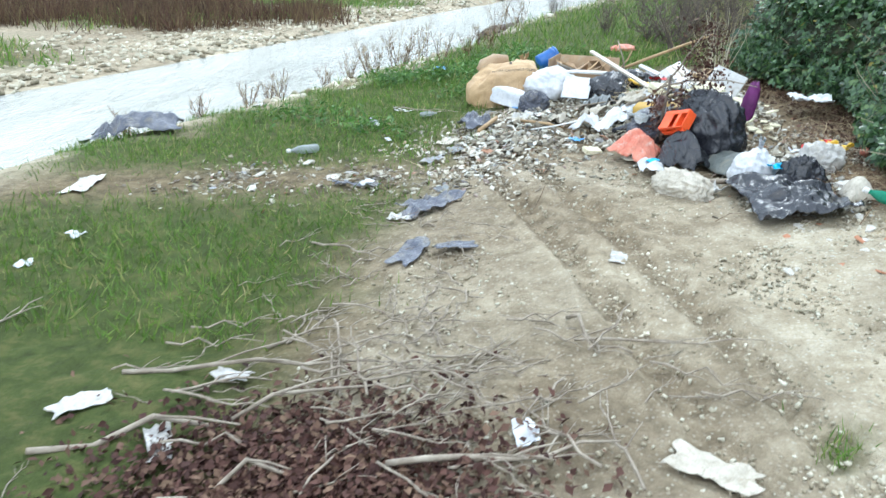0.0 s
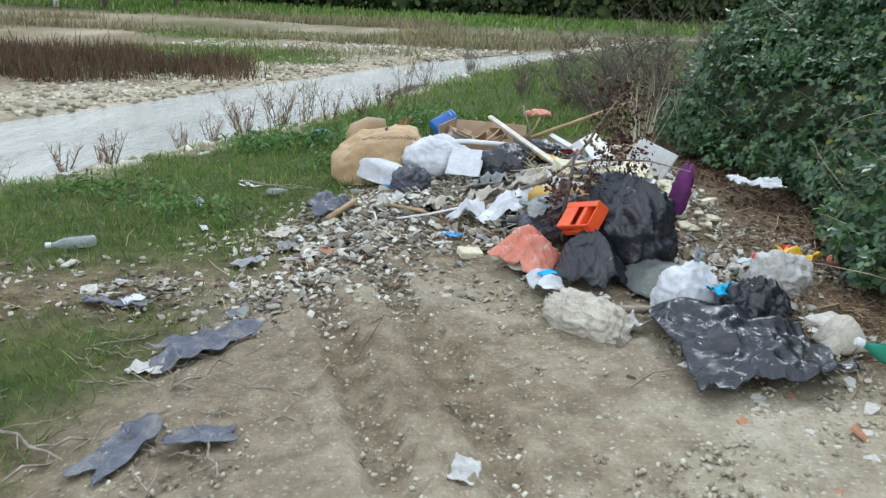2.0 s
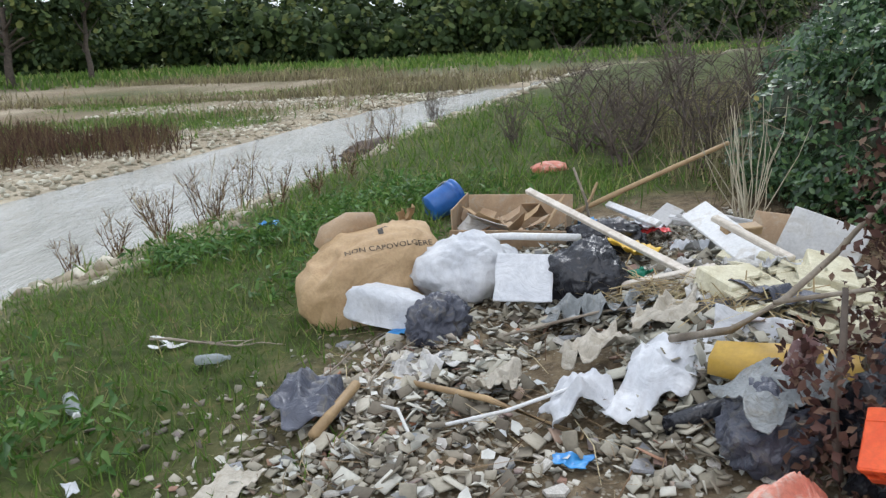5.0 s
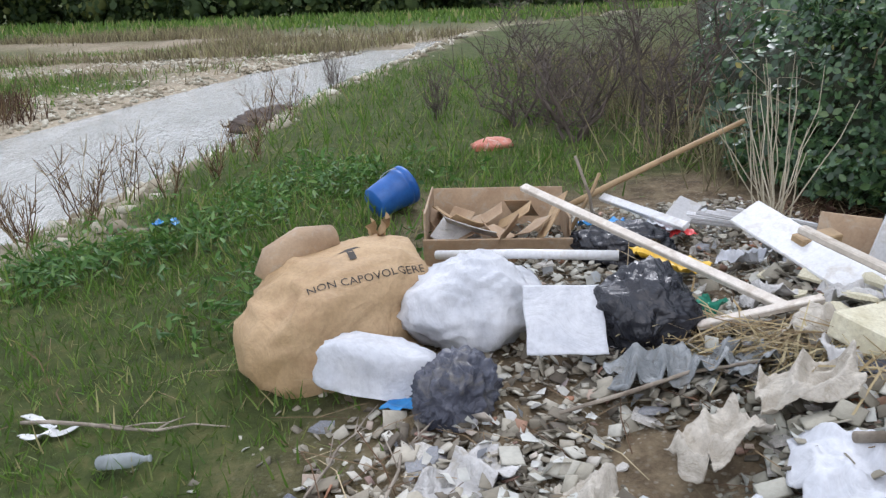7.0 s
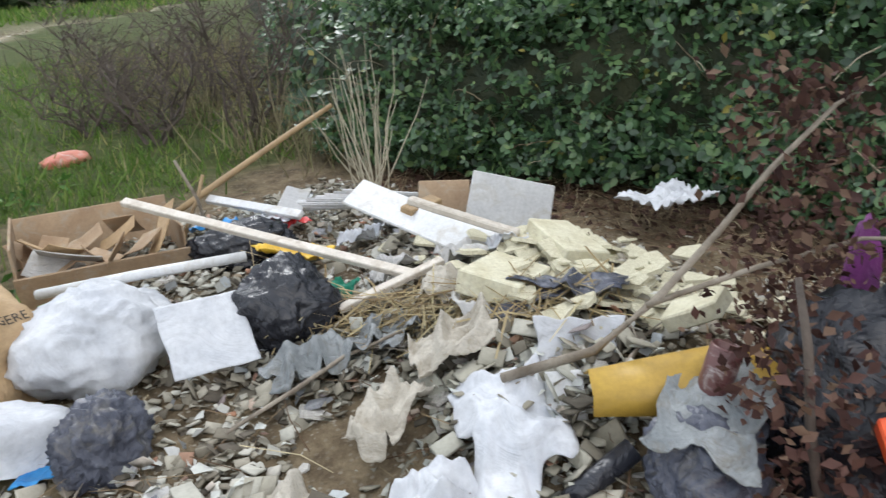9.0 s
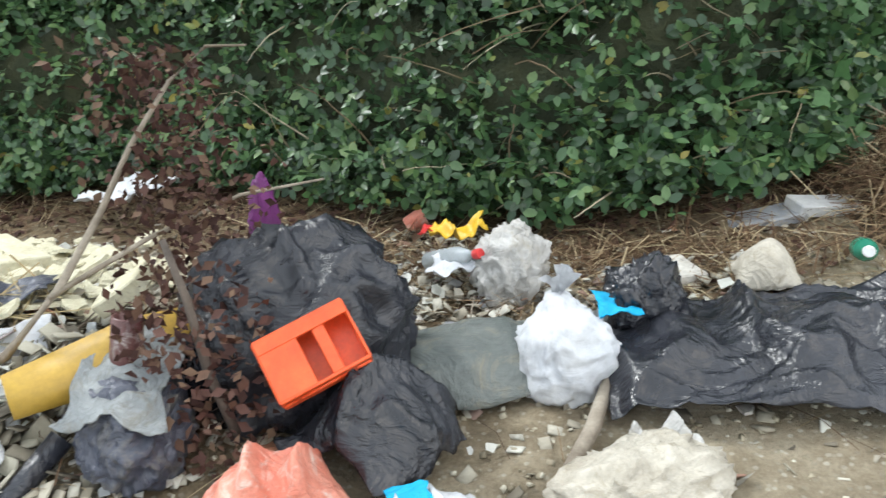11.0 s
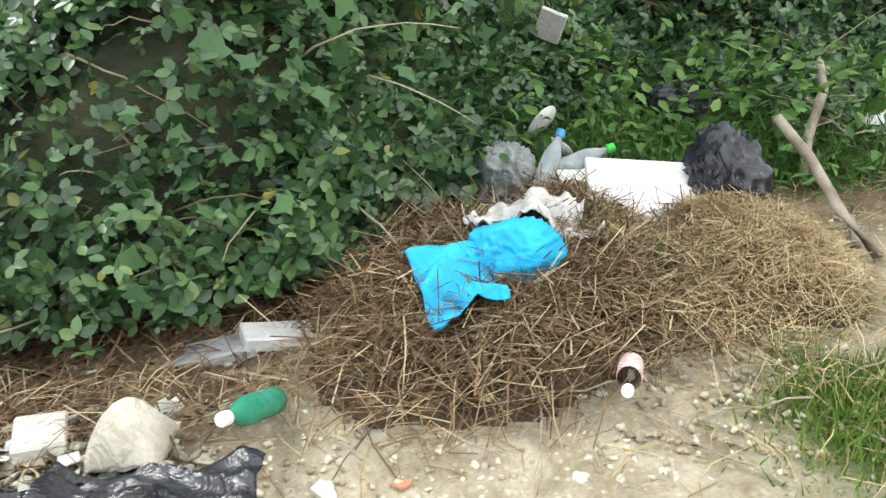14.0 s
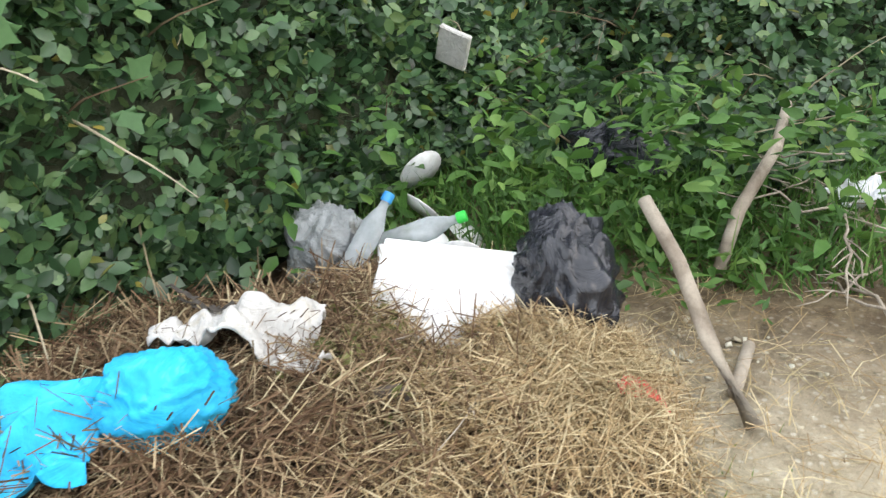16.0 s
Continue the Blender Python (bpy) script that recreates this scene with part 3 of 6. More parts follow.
def ruts(x, y):
    """Two tyre tracks pressed into the soft soil."""
    if not 1.0 < y < 6.4:
        return 0.0
    d = 0.0
    for x0 in (0.6, 1.05):
        mid = x0 + 0.38 * (5.0 - y) - 0.02 * (5.0 - y) ** 2
        k = abs(x - mid)
        tread = 0.35 * math.sin((y + 0.4 * x) * 70)
        d -= (0.04 + 0.02 * tread) * ss(0.12, 0.06, k) - 0.03 * math.exp(-((k - 0.15) / 0.04) ** 2)
    return d * ss(1.0, 2.4, y) * ss(6.4, 5.6, y)


def build_ground():
    xs, ys = lines(-3.0, 5.2, 0.05, 420, 1.17), lines(0.2, 10.6, 0.05, 420, 1.15)
    verts, sand, turf, stone = [], [], [], []
    for y in ys:
        for x in xs:
            near = abs(x) < 14 and -6 < y < 30
            h = height(x, y)
            g = grassy(x, y) if near or abs(x) < 80 else 1.0
            p = sandy(x, y)
            # less sand in the ruts: their shade painted in, as the relief alone shows little
            if near and ruts(x, y) < -0.015:
                p *= 0.65
            if near:
                h += 0.02 * fbm(x, y, 1.6, 4, 1.0) + 0.012 * fbm(x, y, 8.0, 3, 3.0) + ruts(x, y)
            else:
                h += 0.12 * fbm(x, y, 0.3, 3, 1.0)
            verts.append((x, y, h))
            sand.append(p)
            turf.append(g)
            stone.append(min(1.0, 0.25 + littered(x, y) + 0.6 * p if near else 0.6 * p))
    w = len(xs)
    faces = [(j * w + i, j * w + i + 1, (j + 1) * w + i + 1, (j + 1) * w + i) for j in range(len(ys) - 1) for i in range(w - 1)]
    me = mesh_of("ground", verts, faces, M["ground"], True)
    for name, vals in (("sand", sand), ("turf", turf), ("stone", stone)):
        me.attributes.new(name, "FLOAT", "POINT").data.foreach_set("value", np.array(vals, dtype=np.float32))
    tagged(new("ground", me), "pale dirt track, grass and gravel river flats", "ground", kind="structure")


build_ground()


def build_water():
    verts, faces = [], []
    for i, y in enumerate(np.arange(-40, 90, 1.0)):
        mid = -2.75 + 0.34 / 0.94 * (y - 15.0) + 0.05 * max(0.0, y - 31) ** 1.65
        verts += [(mid + 1.6, y, -0.84), (mid - 7.0, y, -0.84)]
    for i in range(len(verts) // 2 - 1):
        faces.append((2 * i, 2 * i + 1, 2 * i + 3, 2 * i + 2))
    tagged(new("water", mesh_of("water", verts, faces, M["water"])), "pale shallow river water under a white sky", "river", kind="structure")


build_water()

# ---------- far flats, field edge and woods ----------
BLADE = [(-0.5, 0, 0), (0.5, 0, 0), (-0.38, 0.12, 0.5), (0.38, 0.12, 0.5), (0.0, 0.45, 1.0)]
BLADE_F = [(0, 1, 3), (0, 3, 2), (2, 3, 4)]


def blades(name, pts, width, tall, mat, label, category, tilt=0.25, sink=0.02):
    t = turns_of(len(pts), tilt, (0.7, 1.3), stretch=(0.6, 1.5))
    v = [(x * width, y * tall * 0.7, z * tall) for x, y, z in BLADE]
    return soup(name, v, BLADE_F, t, pts - (0, 0, sink), mat, label, category)


def patch(cx, cy, rx, ry, f=0.25, seed=0.0, cut=0.0):
    def density(x, y):
        e = 1 - ((x - cx) / rx) ** 2 - ((y - cy) / ry) ** 2 + 1.1 * fbm(x, y, f, 3, seed)
        return 0.0 if stream(x, y) < 4.9 else min(1.0, max(0.0, e - cut))
    return density


blades("reddish_weeds", scatter(15000, (-28, -4.5, 15, 32), patch(-13, 24.5, 8.5, 4.5, 0.5, 3)), 0.02, 0.42, M["redweed"], "band of dry reddish-brown weeds on the gravel bar", "weeds")
blades("dry_weeds", scatter(15000, (-40, 40, 30, 62), lambda x, y: 0.0 if stream(x, y) < 5 else ss(0.05, 0.4, fbm(x * 0.3, y, 0.18, 3, 5.0)) * ss(26, 50, y)), 0.05, 0.42, M["reed"], "grey-brown dry weeds scattered over the far gravel", "weeds", 0.3)
blades("field_grass", scatter(16000, (-75, 75, 57, 84), lambda x, y: grassy(x, y)), 0.16, 0.4, M["grass"], "strip of bright green field grass before the woods", "field grass", 0.2)
blades("bar_grass", scatter(9000, (-16, 12, 14, 46), lambda x, y: 0.0 if stream(x, y) < 5.2 else grassy(x, y)), 0.03, 0.2, M["grass"], "low green grass patches on the gravel bar", "grass", 0.4)

CARD = [(-0.5, 0, 0), (-0.15, -0.42, 0.06), (0.38, -0.34, -0.05), (0.52, 0.08, 0.05), (0.12, 0.45, -0.04), (-0.36, 0.36, 0.06)]
CARD_F = [(0, 1, 2), (0, 2, 3), (0, 3, 4), (0, 4, 5)]


def woods():
    """A dense wood: many crowns of leaf sprays over a shaded core and trunks."""
    places, ups, core = [], [], []
    rnd = random.Random(5)
    for i in range(150):
        x = -105 + i * 1.45 + rnd.uniform(-1.5, 1.5)
        row = i % 3
        y = 84 + row * 5 + rnd.uniform(-2, 2) + 0.0022 * x * x
        tall = 5.6 + row * 1.0 + rnd.uniform(-1.2, 1.2) + 1.6 * noise.noise((x * 0.06, 2.0, 0))
        g, r = height(x, y), rnd.uniform(2.6, 4.0)
        for _ in range(9):
            c = Vector((x + rnd.uniform(-r, r) * 0.7, y + rnd.uniform(-r, r) * 0.5, g + tall * rnd.uniform(0.08, 0.92)))
            q = rnd.uniform(1.3, 2.5)
            core.append((c, q * 0.42))
            n = 64
            d = RNG.normal(0, 1, (n, 3))
            d[:, 1] -= 0.5
            d /= np.linalg.norm(d, axis=1)[:, None]
            places.append(np.array(c) + d * q * RNG.uniform(0.75, 1.1, (n, 1)))
            ups.append(d + (0, 0, 0.5))
    places, ups = np.concatenate(places), np.concatenate(ups)
    soup("woodland", [(x * 0.6, y * 0.6, z * 0.6) for x, y, z in CARD], CARD_F, turns_of(len(places), 0.5, (0.5, 1.3), ups), places, M["woods"], "dense dark green woodland behind the field", "woods")
    b = bmesh.new()
    bmesh.ops.create_icosphere(b, subdivisions=2, radius=1.0)
    sv, sf = [tuple(v.co) for v in b.verts], [tuple(v.index for v in f.verts) for f in b.faces]
    b.free()
    t = turns_of(len(core), 0.4, (1, 1)) * np.array([q for _, q in core])[:, None, None]
    soup("woodland_shade", sv, sf, t, np.array([tuple(c) for c, _ in core]), M["woods"], "shaded inner foliage of the woodland", "woods")


woods()


def leafy_tree(at, tall, spread, seed, trunk_r, low=0.25):
    rnd, g = random.Random(seed), height(*at)
    pieces = [tube(wobble((0, 0, -0.3), (0.3, 0, tall * 0.75), 5, 0.12, rnd), [trunk_r * (1 - 0.14 * i) for i in range(6)], 8)]
    places, ups = [], []
    for i in range(16):
        a, z = rnd.uniform(0, 6.28), tall * rnd.uniform(low, 0.9)
        r = spread * rnd.uniform(0.4, 1.0) * (1.15 - z / tall * 0.6)
        tip = Vector((r * math.cos(a), r * math.sin(a), z + 0.8))
        pieces.append(tube(wobble((0.1, 0, z * 0.75), tip, 3, 0.15, rnd), [trunk_r * 0.35, trunk_r * 0.25, trunk_r * 0.16, 0.02], 5))
        n = 150
        d = RNG.normal(0, 1, (n, 3))
        d /= np.linalg.norm(d, axis=1)[:, None]
        places.append(np.array(tip) + d * RNG.uniform(0.3, 1.5, (n, 1)) * (1.1, 1.1, 0.8))
        ups.append(d + (0, 0, 0.6))
    v, f = joined(pieces)
    ob = new("tree", None)
    ob.matrix_basis = pose(at[0], at[1], g)
    tagged(ob, "broad dark green tree at the field's edge", "tree", "trees before the field")
    part_of(ob, "trunk", mesh_of("trunk", v, f, M["darkbark"], True))
    places, ups = np.concatenate(places), np.concatenate(ups)
    part_of(ob, "crown", soup("crown", [(x * 0.5, y * 0.5, z * 0.5) for x, y, z in CARD], CARD_F, turns_of(len(places), 0.5, (0.5, 1.2), ups), places, M["woods"]))


leafy_tree((-28.5, 63.0), 10, 4.5, 2, 0.34, 0.16)
leafy_tree((-39.0, 60.0), 10, 4.5, 3, 0.34, 0.16)
leafy_tree((-24.0, 66.0), 9, 3.6, 6, 0.25, 0.2)
post_v, post_f = lathe([(0.22, -0.3), (0.21, 1.2), (0.2, 2.9), (0.15, 3.0)], 10)
field_post = tagged(new("field_post", mesh_of("field_post", post_v, post_f, M["plaster"])), "pale concrete post standing in the field", "post")
field_post.matrix_basis = pose(-31.6, 62.0, height(-31.6, 62.0) - 0.9)

# ---------- bramble hedge ----------
EDGE = [(-9, 6.8), (-3, 6.7), (0.5, 6.5), (1.6, 6.2), (2.2, 5.8), (2.7, 5.9), (3.3, 6.0), (3.65, 5.8), (4.0, 4.6), (4.25, 4.0), (4.7, 3.6), (5.4, 3.5), (6.2, 3.65), (7, 3.95), (8, 4.0), (9.3, 3.45), (10.5, 3.35), (13, 4.3), (20, 8), (40, 18)]


def edge(y):
    for (a, p), (b, q) in zip(EDGE, EDGE[1:]):
        if a <= y <= b:
            return p + (q - p) * (y - a) / (b - a)
    return EDGE[0][1] if y < 0 else EDGE[-1][1]


def hedge_top(y, d):
    """The hedge's height above the ground, d metres in from its edge."""
    tall = 2.9 - 0.5 * ss(7.5, 10.5, y) + 0.4 * math.sin(y * 1.7)
    lump = 0.35 * noise.noise((y * 1.1, d * 1.1, 3.0)) + 0.2 * noise.noise((y * 2.7, d * 2.7, 8.0))
    low = 0.55 + 0.45 * ss(3.6, 4.4, y) - 0.25 * ss(3.6, 3.1, y)
    return low * ss(-0.15, 0.35, d) + (tall - low) * ss(0.1, 2.2, d) + lump * ss(0.0, 0.6, d)


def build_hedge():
    # added smooth shell behind the leaves, coloured dark for the hedge's inner shade
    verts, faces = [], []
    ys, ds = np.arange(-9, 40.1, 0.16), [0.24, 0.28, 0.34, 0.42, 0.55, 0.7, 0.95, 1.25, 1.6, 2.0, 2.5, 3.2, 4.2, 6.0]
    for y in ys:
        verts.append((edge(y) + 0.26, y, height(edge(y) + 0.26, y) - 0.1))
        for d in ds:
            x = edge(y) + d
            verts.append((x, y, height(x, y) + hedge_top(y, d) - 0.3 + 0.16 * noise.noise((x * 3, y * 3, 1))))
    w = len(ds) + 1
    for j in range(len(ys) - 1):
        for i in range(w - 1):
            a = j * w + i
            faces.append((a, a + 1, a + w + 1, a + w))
    tagged(new("shade_shell", mesh_of("shade_shell", verts, faces, M["shade_shell"], True)), "added backing shell, painted dark as the shade inside the bramble hedge", "hedge", kind="stuff")
    leaf = [(0, 0, 0), (0.3, -0.3, 0.05), (0.68, -0.26, 0.04), (1.0, 0, -0.06), (0.68, 0.26, 0.04), (0.3, 0.3, 0.05)]
    leaf_f = [(0, 1, 2), (0, 2, 3), (0, 3, 4), (0, 4, 5)]
    trio_v, trio_f = [], []
    for k, a in enumerate((-1.15, 0.0, 1.15)):
        c, s = math.cos(a), math.sin(a)
        for x, y, z in leaf:
            x = x + 0.12
            trio_v.append((x * c - y * s, x * s + y * c, z - 0.06 * abs(k - 1)))
        trio_f += [tuple(i + 6 * k for i in f) for f in leaf_f]

    def cloud(n, y0, y1, dmax):
        pts, ups = [], []
        while len(pts) < n:
            y = RNG.uniform(y0, y1)
            d = RNG.uniform(-0.05, dmax)
            clump = fbm(y * 1.4, d * 1.4, 1.6, 3, 6.0)
            if clump < -0.9 + 0.3 * RNG.random():
                continue
            x = edge(y) + d
            top = hedge_top(y, max(d, 0.02))
            z = top - abs(RNG.normal(0, 0.1)) + 0.1 * clump
            if d < 0.35:
                z = RNG.uniform(0.02, 1.0) * top + 0.1
            pts.append((x + RNG.normal(0, 0.05), y + RNG.normal(0, 0.05), height(x, y) + max(0.06, z)))
            ups.append((-0.75 + RNG.normal(0, 0.2), -0.15, 0.85))
        return np.array(pts), np.array(ups)

    p, u = cloud(46000, 1.2, 10.5, 2.2)
    q, w2 = cloud(11000, 3.4, 4.5, 2.0)
    p, u = np.concatenate([p, q]), np.concatenate([u, w2])
    soup("bramble_leaves", [(x * 0.056, y * 0.056, z * 0.056) for x, y, z in trio_v], trio_f, turns_of(len(p), 0.65, (0.45, 1.35), u), p, M["bramble"], "dense green bramble leaves of the hedge", "hedge")
    p, u = cloud(4000, -6, 1.2, 2.5)
    q, w2 = cloud(5000, 10.5, 19, 2.5)
    p, u = np.concatenate([p, q]), np.concatenate([u, w2])
    soup("hedge_leaves", [(x * 0.09, y * 0.09, z * 0.09) for x, y, z in trio_v], trio_f, turns_of(len(p), 0.5, (0.6, 1.3), u), p, M["bramble"], "outer green leaves of the long hedge", "hedge")
    # bare canes that arch out of the leaves
    pieces, rnd = [], random.Random(8)
    for _ in range(420):
        y = rnd.uniform(1.5, 11.5)
        d = rnd.uniform(0.05, 1.6)
        x = edge(y) + d
        a = Vector((x, y, height(x, y) + hedge_top(y, d) * rnd.uniform(0.2, 0.95)))
        b = a + Vector((rnd.uniform(-0.5, 0.15), rnd.uniform(-0.7, 0.7), rnd.uniform(-0.3, 0.45)))
        mid = (a + b) / 2 + Vector((-0.08, 0, rnd.uniform(0.02, 0.15)))
        pieces.append(tube([a.lerp(mid, k / 7).lerp(mid.lerp(b, k / 7), k / 7) + noise.noise_vector(a * 9 + Vector((k, 0, 0))) * 0.012 for k in range(8)], [0.005 - 0.0005 * k for k in range(8)], 4))
    v, f = joined(pieces)
    tagged(new("bramble_canes", mesh_of("bramble_canes", v, f, M["cane"])), "thin brown bare canes arching from the hedge", "brambles", kind="stuff")
    # tall trees close the view behind the hedge
    places, ups = [], []
    for _ in range(420):
        y, d = rnd.uniform(-9, 34), rnd.uniform(1.9, 4.2)
        c = np.array((edge(y) + d, y, height(5, y) + rnd.uniform(2.0, 4.6)))
        n = RNG.normal(0, 1, (34, 3))
        n /= np.linalg.norm(n, axis=1)[:, None]
        places.append(c + n * RNG.uniform(0.3, 0.75, (34, 1)))
        ups.append(n + (-0.4, 0, 0.5))
    places, ups = np.concatenate(places), np.concatenate(ups)
    soup("tall_shrub_leaves", [(x * 0.2, y * 0.2, z * 0.2) for x, y, z in CARD], CARD_F, turns_of(len(places), 0.5, (0.5, 1.2), ups), places, M["bramble"], "tall dark shrubs rising behind the brambles", "shrubs")


build_hedge()


def lobed_leaves():
    """The large lobed leaves of a young vine in the brambles."""
    v, f = [(0, 0, 0)], []
    outline = [(0.1, -0.12), (0.0, -0.42), (0.3, -0.34), (0.42, -0.55), (0.58, -0.26), (0.98, -0.06), (1.02, 0.06), (0.58, 0.26), (0.42, 0.55), (0.3, 0.34), (0.0, 0.42), (0.1, 0.12)]
    v += [(x, y, 0.05 * math.sin(5 * y) - 0.1 * x * x) for x, y in outline]
    f = [(0, i, i + 1) for i in range(1, len(outline))]
    pts = []
    for _ in range(150):
        y, z = RNG.normal(4.35, 0.3), RNG.uniform(0.15, 1.25)
        pts.append((edge(y) + RNG.uniform(-0.12, 0.3) + 0.2 * max(0, z - 0.5), y, height(edge(y), y) + z))
    up = np.tile((-0.85, -0.2, 0.6), (len(pts), 1))
    soup("vine_leaves", [(x * 0.095, y * 0.095, z * 0.095) for x, y, z in v], f, turns_of(len(pts), 0.5, (0.5, 1.1), up), np.array(pts), M["maple"], "broad lobed light green vine leaves", "vine")


lobed_leaves()


def nettles():
    v = [(0, 0, 0), (0.25, -0.24, 0.02), (0.6, -0.2, 0.02), (1, 0, -0.12), (0.6, 0.2, 0.02), (0.25, 0.24, 0.02)]
    f = [(0, 1, 2), (0, 2, 3), (0, 3, 4), (0, 4, 5)]
    pts = []
    for cx, cy, n in ((5.22, 2.48, 34), (5.51, 3.05, 26), (6.10, 3.47, 34), (5.60, 2.05, 18), (5.83, 2.68, 24), (6.62, 3.08, 30), (5.16, 3.85, 16)):
        for _ in range(n):
            x, y = cx + RNG.normal(0, 0.22), cy + RNG.normal(0, 0.22)
            for k in range(7):
                a = RNG.uniform(0, 6.28)
                pts.append((x + 0.03 * math.cos(a), y + 0.03 * math.sin(a), height(x, y) + 0.05 + 0.075 * k + RNG.uniform(0, 0.04)))
    soup("nettle_leaves", [(x * 0.085, y * 0.085, z * 0.085) for x, y, z in v], f, turns_of(len(pts), 0.45, (0.6, 1.3)), np.array(pts), M["nettle"], "fresh green nettles in the hedge's gap", "nettles")


nettles()

# ---------- grass and weeds by the track ----------
blades("meadow_grass", scatter(26000, (-4.5, 2.6, 2.4, 12.5), lambda x, y: 0.0 if stream(x, y) > -0.6 else grassy(x, y) ** 1.5), 0.008, 0.085, M["grass"], "short bright green grass with bare patches", "grass", 0.45)
blades("bank_grass", scatter(9000, (-6, 6.5, 10.0, 22), lambda x, y: 0.0 if stream(x, y) > -0.7 else grassy(x, y)), 0.014, 0.16, M["grass"], "longer grass on the river bank", "grass", 0.4)
blades("track_tufts", scatter(5200, (1.4, 4.6, 1.0, 5.5), lambda x, y: grassy(x, y) ** 2), 0.006, 0.06, M["grass"], "sparse grass tufts on the gravel track", "grass", 0.5)
blades("hedge_grass", scatter(5000, (5.0, 7.0, 1.2, 3.8), lambda x, y: 0.8), 0.009, 0.2, M["nettle"], "lush green grass under the hedge", "grass", 0.5)
blades("dead_thicket", scatter(5200, (2.2, 7.5, 10.2, 19), lambda x, y: ss(-0.35, 0.3, fbm(x, y, 0.6, 3, 2.0)) * ss(2.2 + 0.12 * (y - 9), 3.2 + 0.12 * (y - 9), x)), 0.01, 0.5, M["reed"], "thick stand of brown dead weeds", "weeds", 0.35)


def leafy_patch(name, spots, label):
    pts = []
    for cx, cy, r, n in spots:
        for _ in range(n):
            x, y = cx + RNG.normal(0, r), cy + RNG.normal(0, r)
            for k in range(4):
                pts.append((x + RNG.normal(0, 0.02), y + RNG.normal(0, 0.02), height(x, y) + 0.03 + 0.035 * k))
    v = [(0, 0, 0), (0.3, -0.16, 0.08), (1, 0, -0.05), (0.3, 0.16, 0.08)]
    soup(name, [(x * 0.09, y * 0.09, z * 0.09) for x, y, z in v], [(0, 1, 2), (0, 2, 3)], turns_of(len(pts), 0.6, (0.5, 1.3)), np.array(pts), M["nettle"], label, "weeds")


leafy_patch("hedge_gap_weeds", [(5.34, 2.70, 0.25, 130), (5.61, 3.30, 0.3, 160), (5.32, 2.28, 0.2, 90), (6.02, 2.96, 0.3, 120)], "fresh green weeds in the hedge's gap")
leafy_patch("leafy_weeds", [(-0.92, 10.78, 0.3, 130), (-0.23, 11.22, 0.35, 130), (-1.38, 10.37, 0.2, 70), (0.15, 12.07, 0.4, 110), (-1.00, 7.08, 0.2, 40), (-1.73, 7.67, 0.3, 60), (0.13, 9.34, 0.3, 90), (0.74, 11.51, 0.4, 110)], "low bright green leafy weeds on the bank")


def weed(at, tall, n, seed, mat, label="thin grey-brown dead weed on the bank", group="dead weeds"):
    rnd, pieces = random.Random(seed), []
    for _ in range(n):
        a = Vector((rnd.uniform(-0.1, 0.1) * tall, rnd.uniform(-0.1, 0.1) * tall, -0.04))
        b = a + Vector((rnd.uniform(-0.4, 0.4), rnd.uniform(-0.4, 0.4), 1)) * tall * rnd.uniform(0.6, 1.0)
        pts = wobble(a, b, 4, 0.02 * tall, rnd)
        pieces.append(tube(pts, [0.006, 0.005, 0.004, 0.003, 0.002], 4))
        for i in (1, 2, 3):
            for _ in range(3):
                d = Vector((rnd.uniform(-1, 1), rnd.uniform(-1, 1), rnd.uniform(0.3, 1.2))).normalized() * tall * 0.2
                pieces.append(tube([pts[i], pts[i] + d * 0.5, pts[i] + d + Vector((0, 0, 0.02))], [0.003, 0.003, 0.002], 3))
    v, f = joined(pieces)
    ob = new("dead_weed", mesh_of("dead_weed", v, f, mat))
    ob.matrix_basis = pose(at[0], at[1], height(*at))
    return tagged(ob, label, "weed", group)


for i, (x, y, t) in enumerate([(-2.04, 12.12, 0.7), (-1.66, 12.44, 0.85), (-1.30, 12.73, 0.8), (-0.89, 12.50, 0.6), (-1.45, 11.88, 0.6), (-2.77, 9.64, 0.5), (-3.04, 9.10, 0.45), (-0.17, 15.31, 0.9), (0.18, 15.89, 0.8), (-3.52, 8.71, 0.5), (-3.98, 7.68, 0.5), (-0.44, 14.49, 0.5), (-2.19, 11.29, 0.55), (-1.82, 11.49, 0.6), (-2.46, 10.92, 0.45), (-0.54, 13.09, 0.5), (-0.20, 13.64, 0.5), (-3.08, 10.06, 0.4)]):
    weed((x, y), t, 7, 30 + i, M["deadstem"])


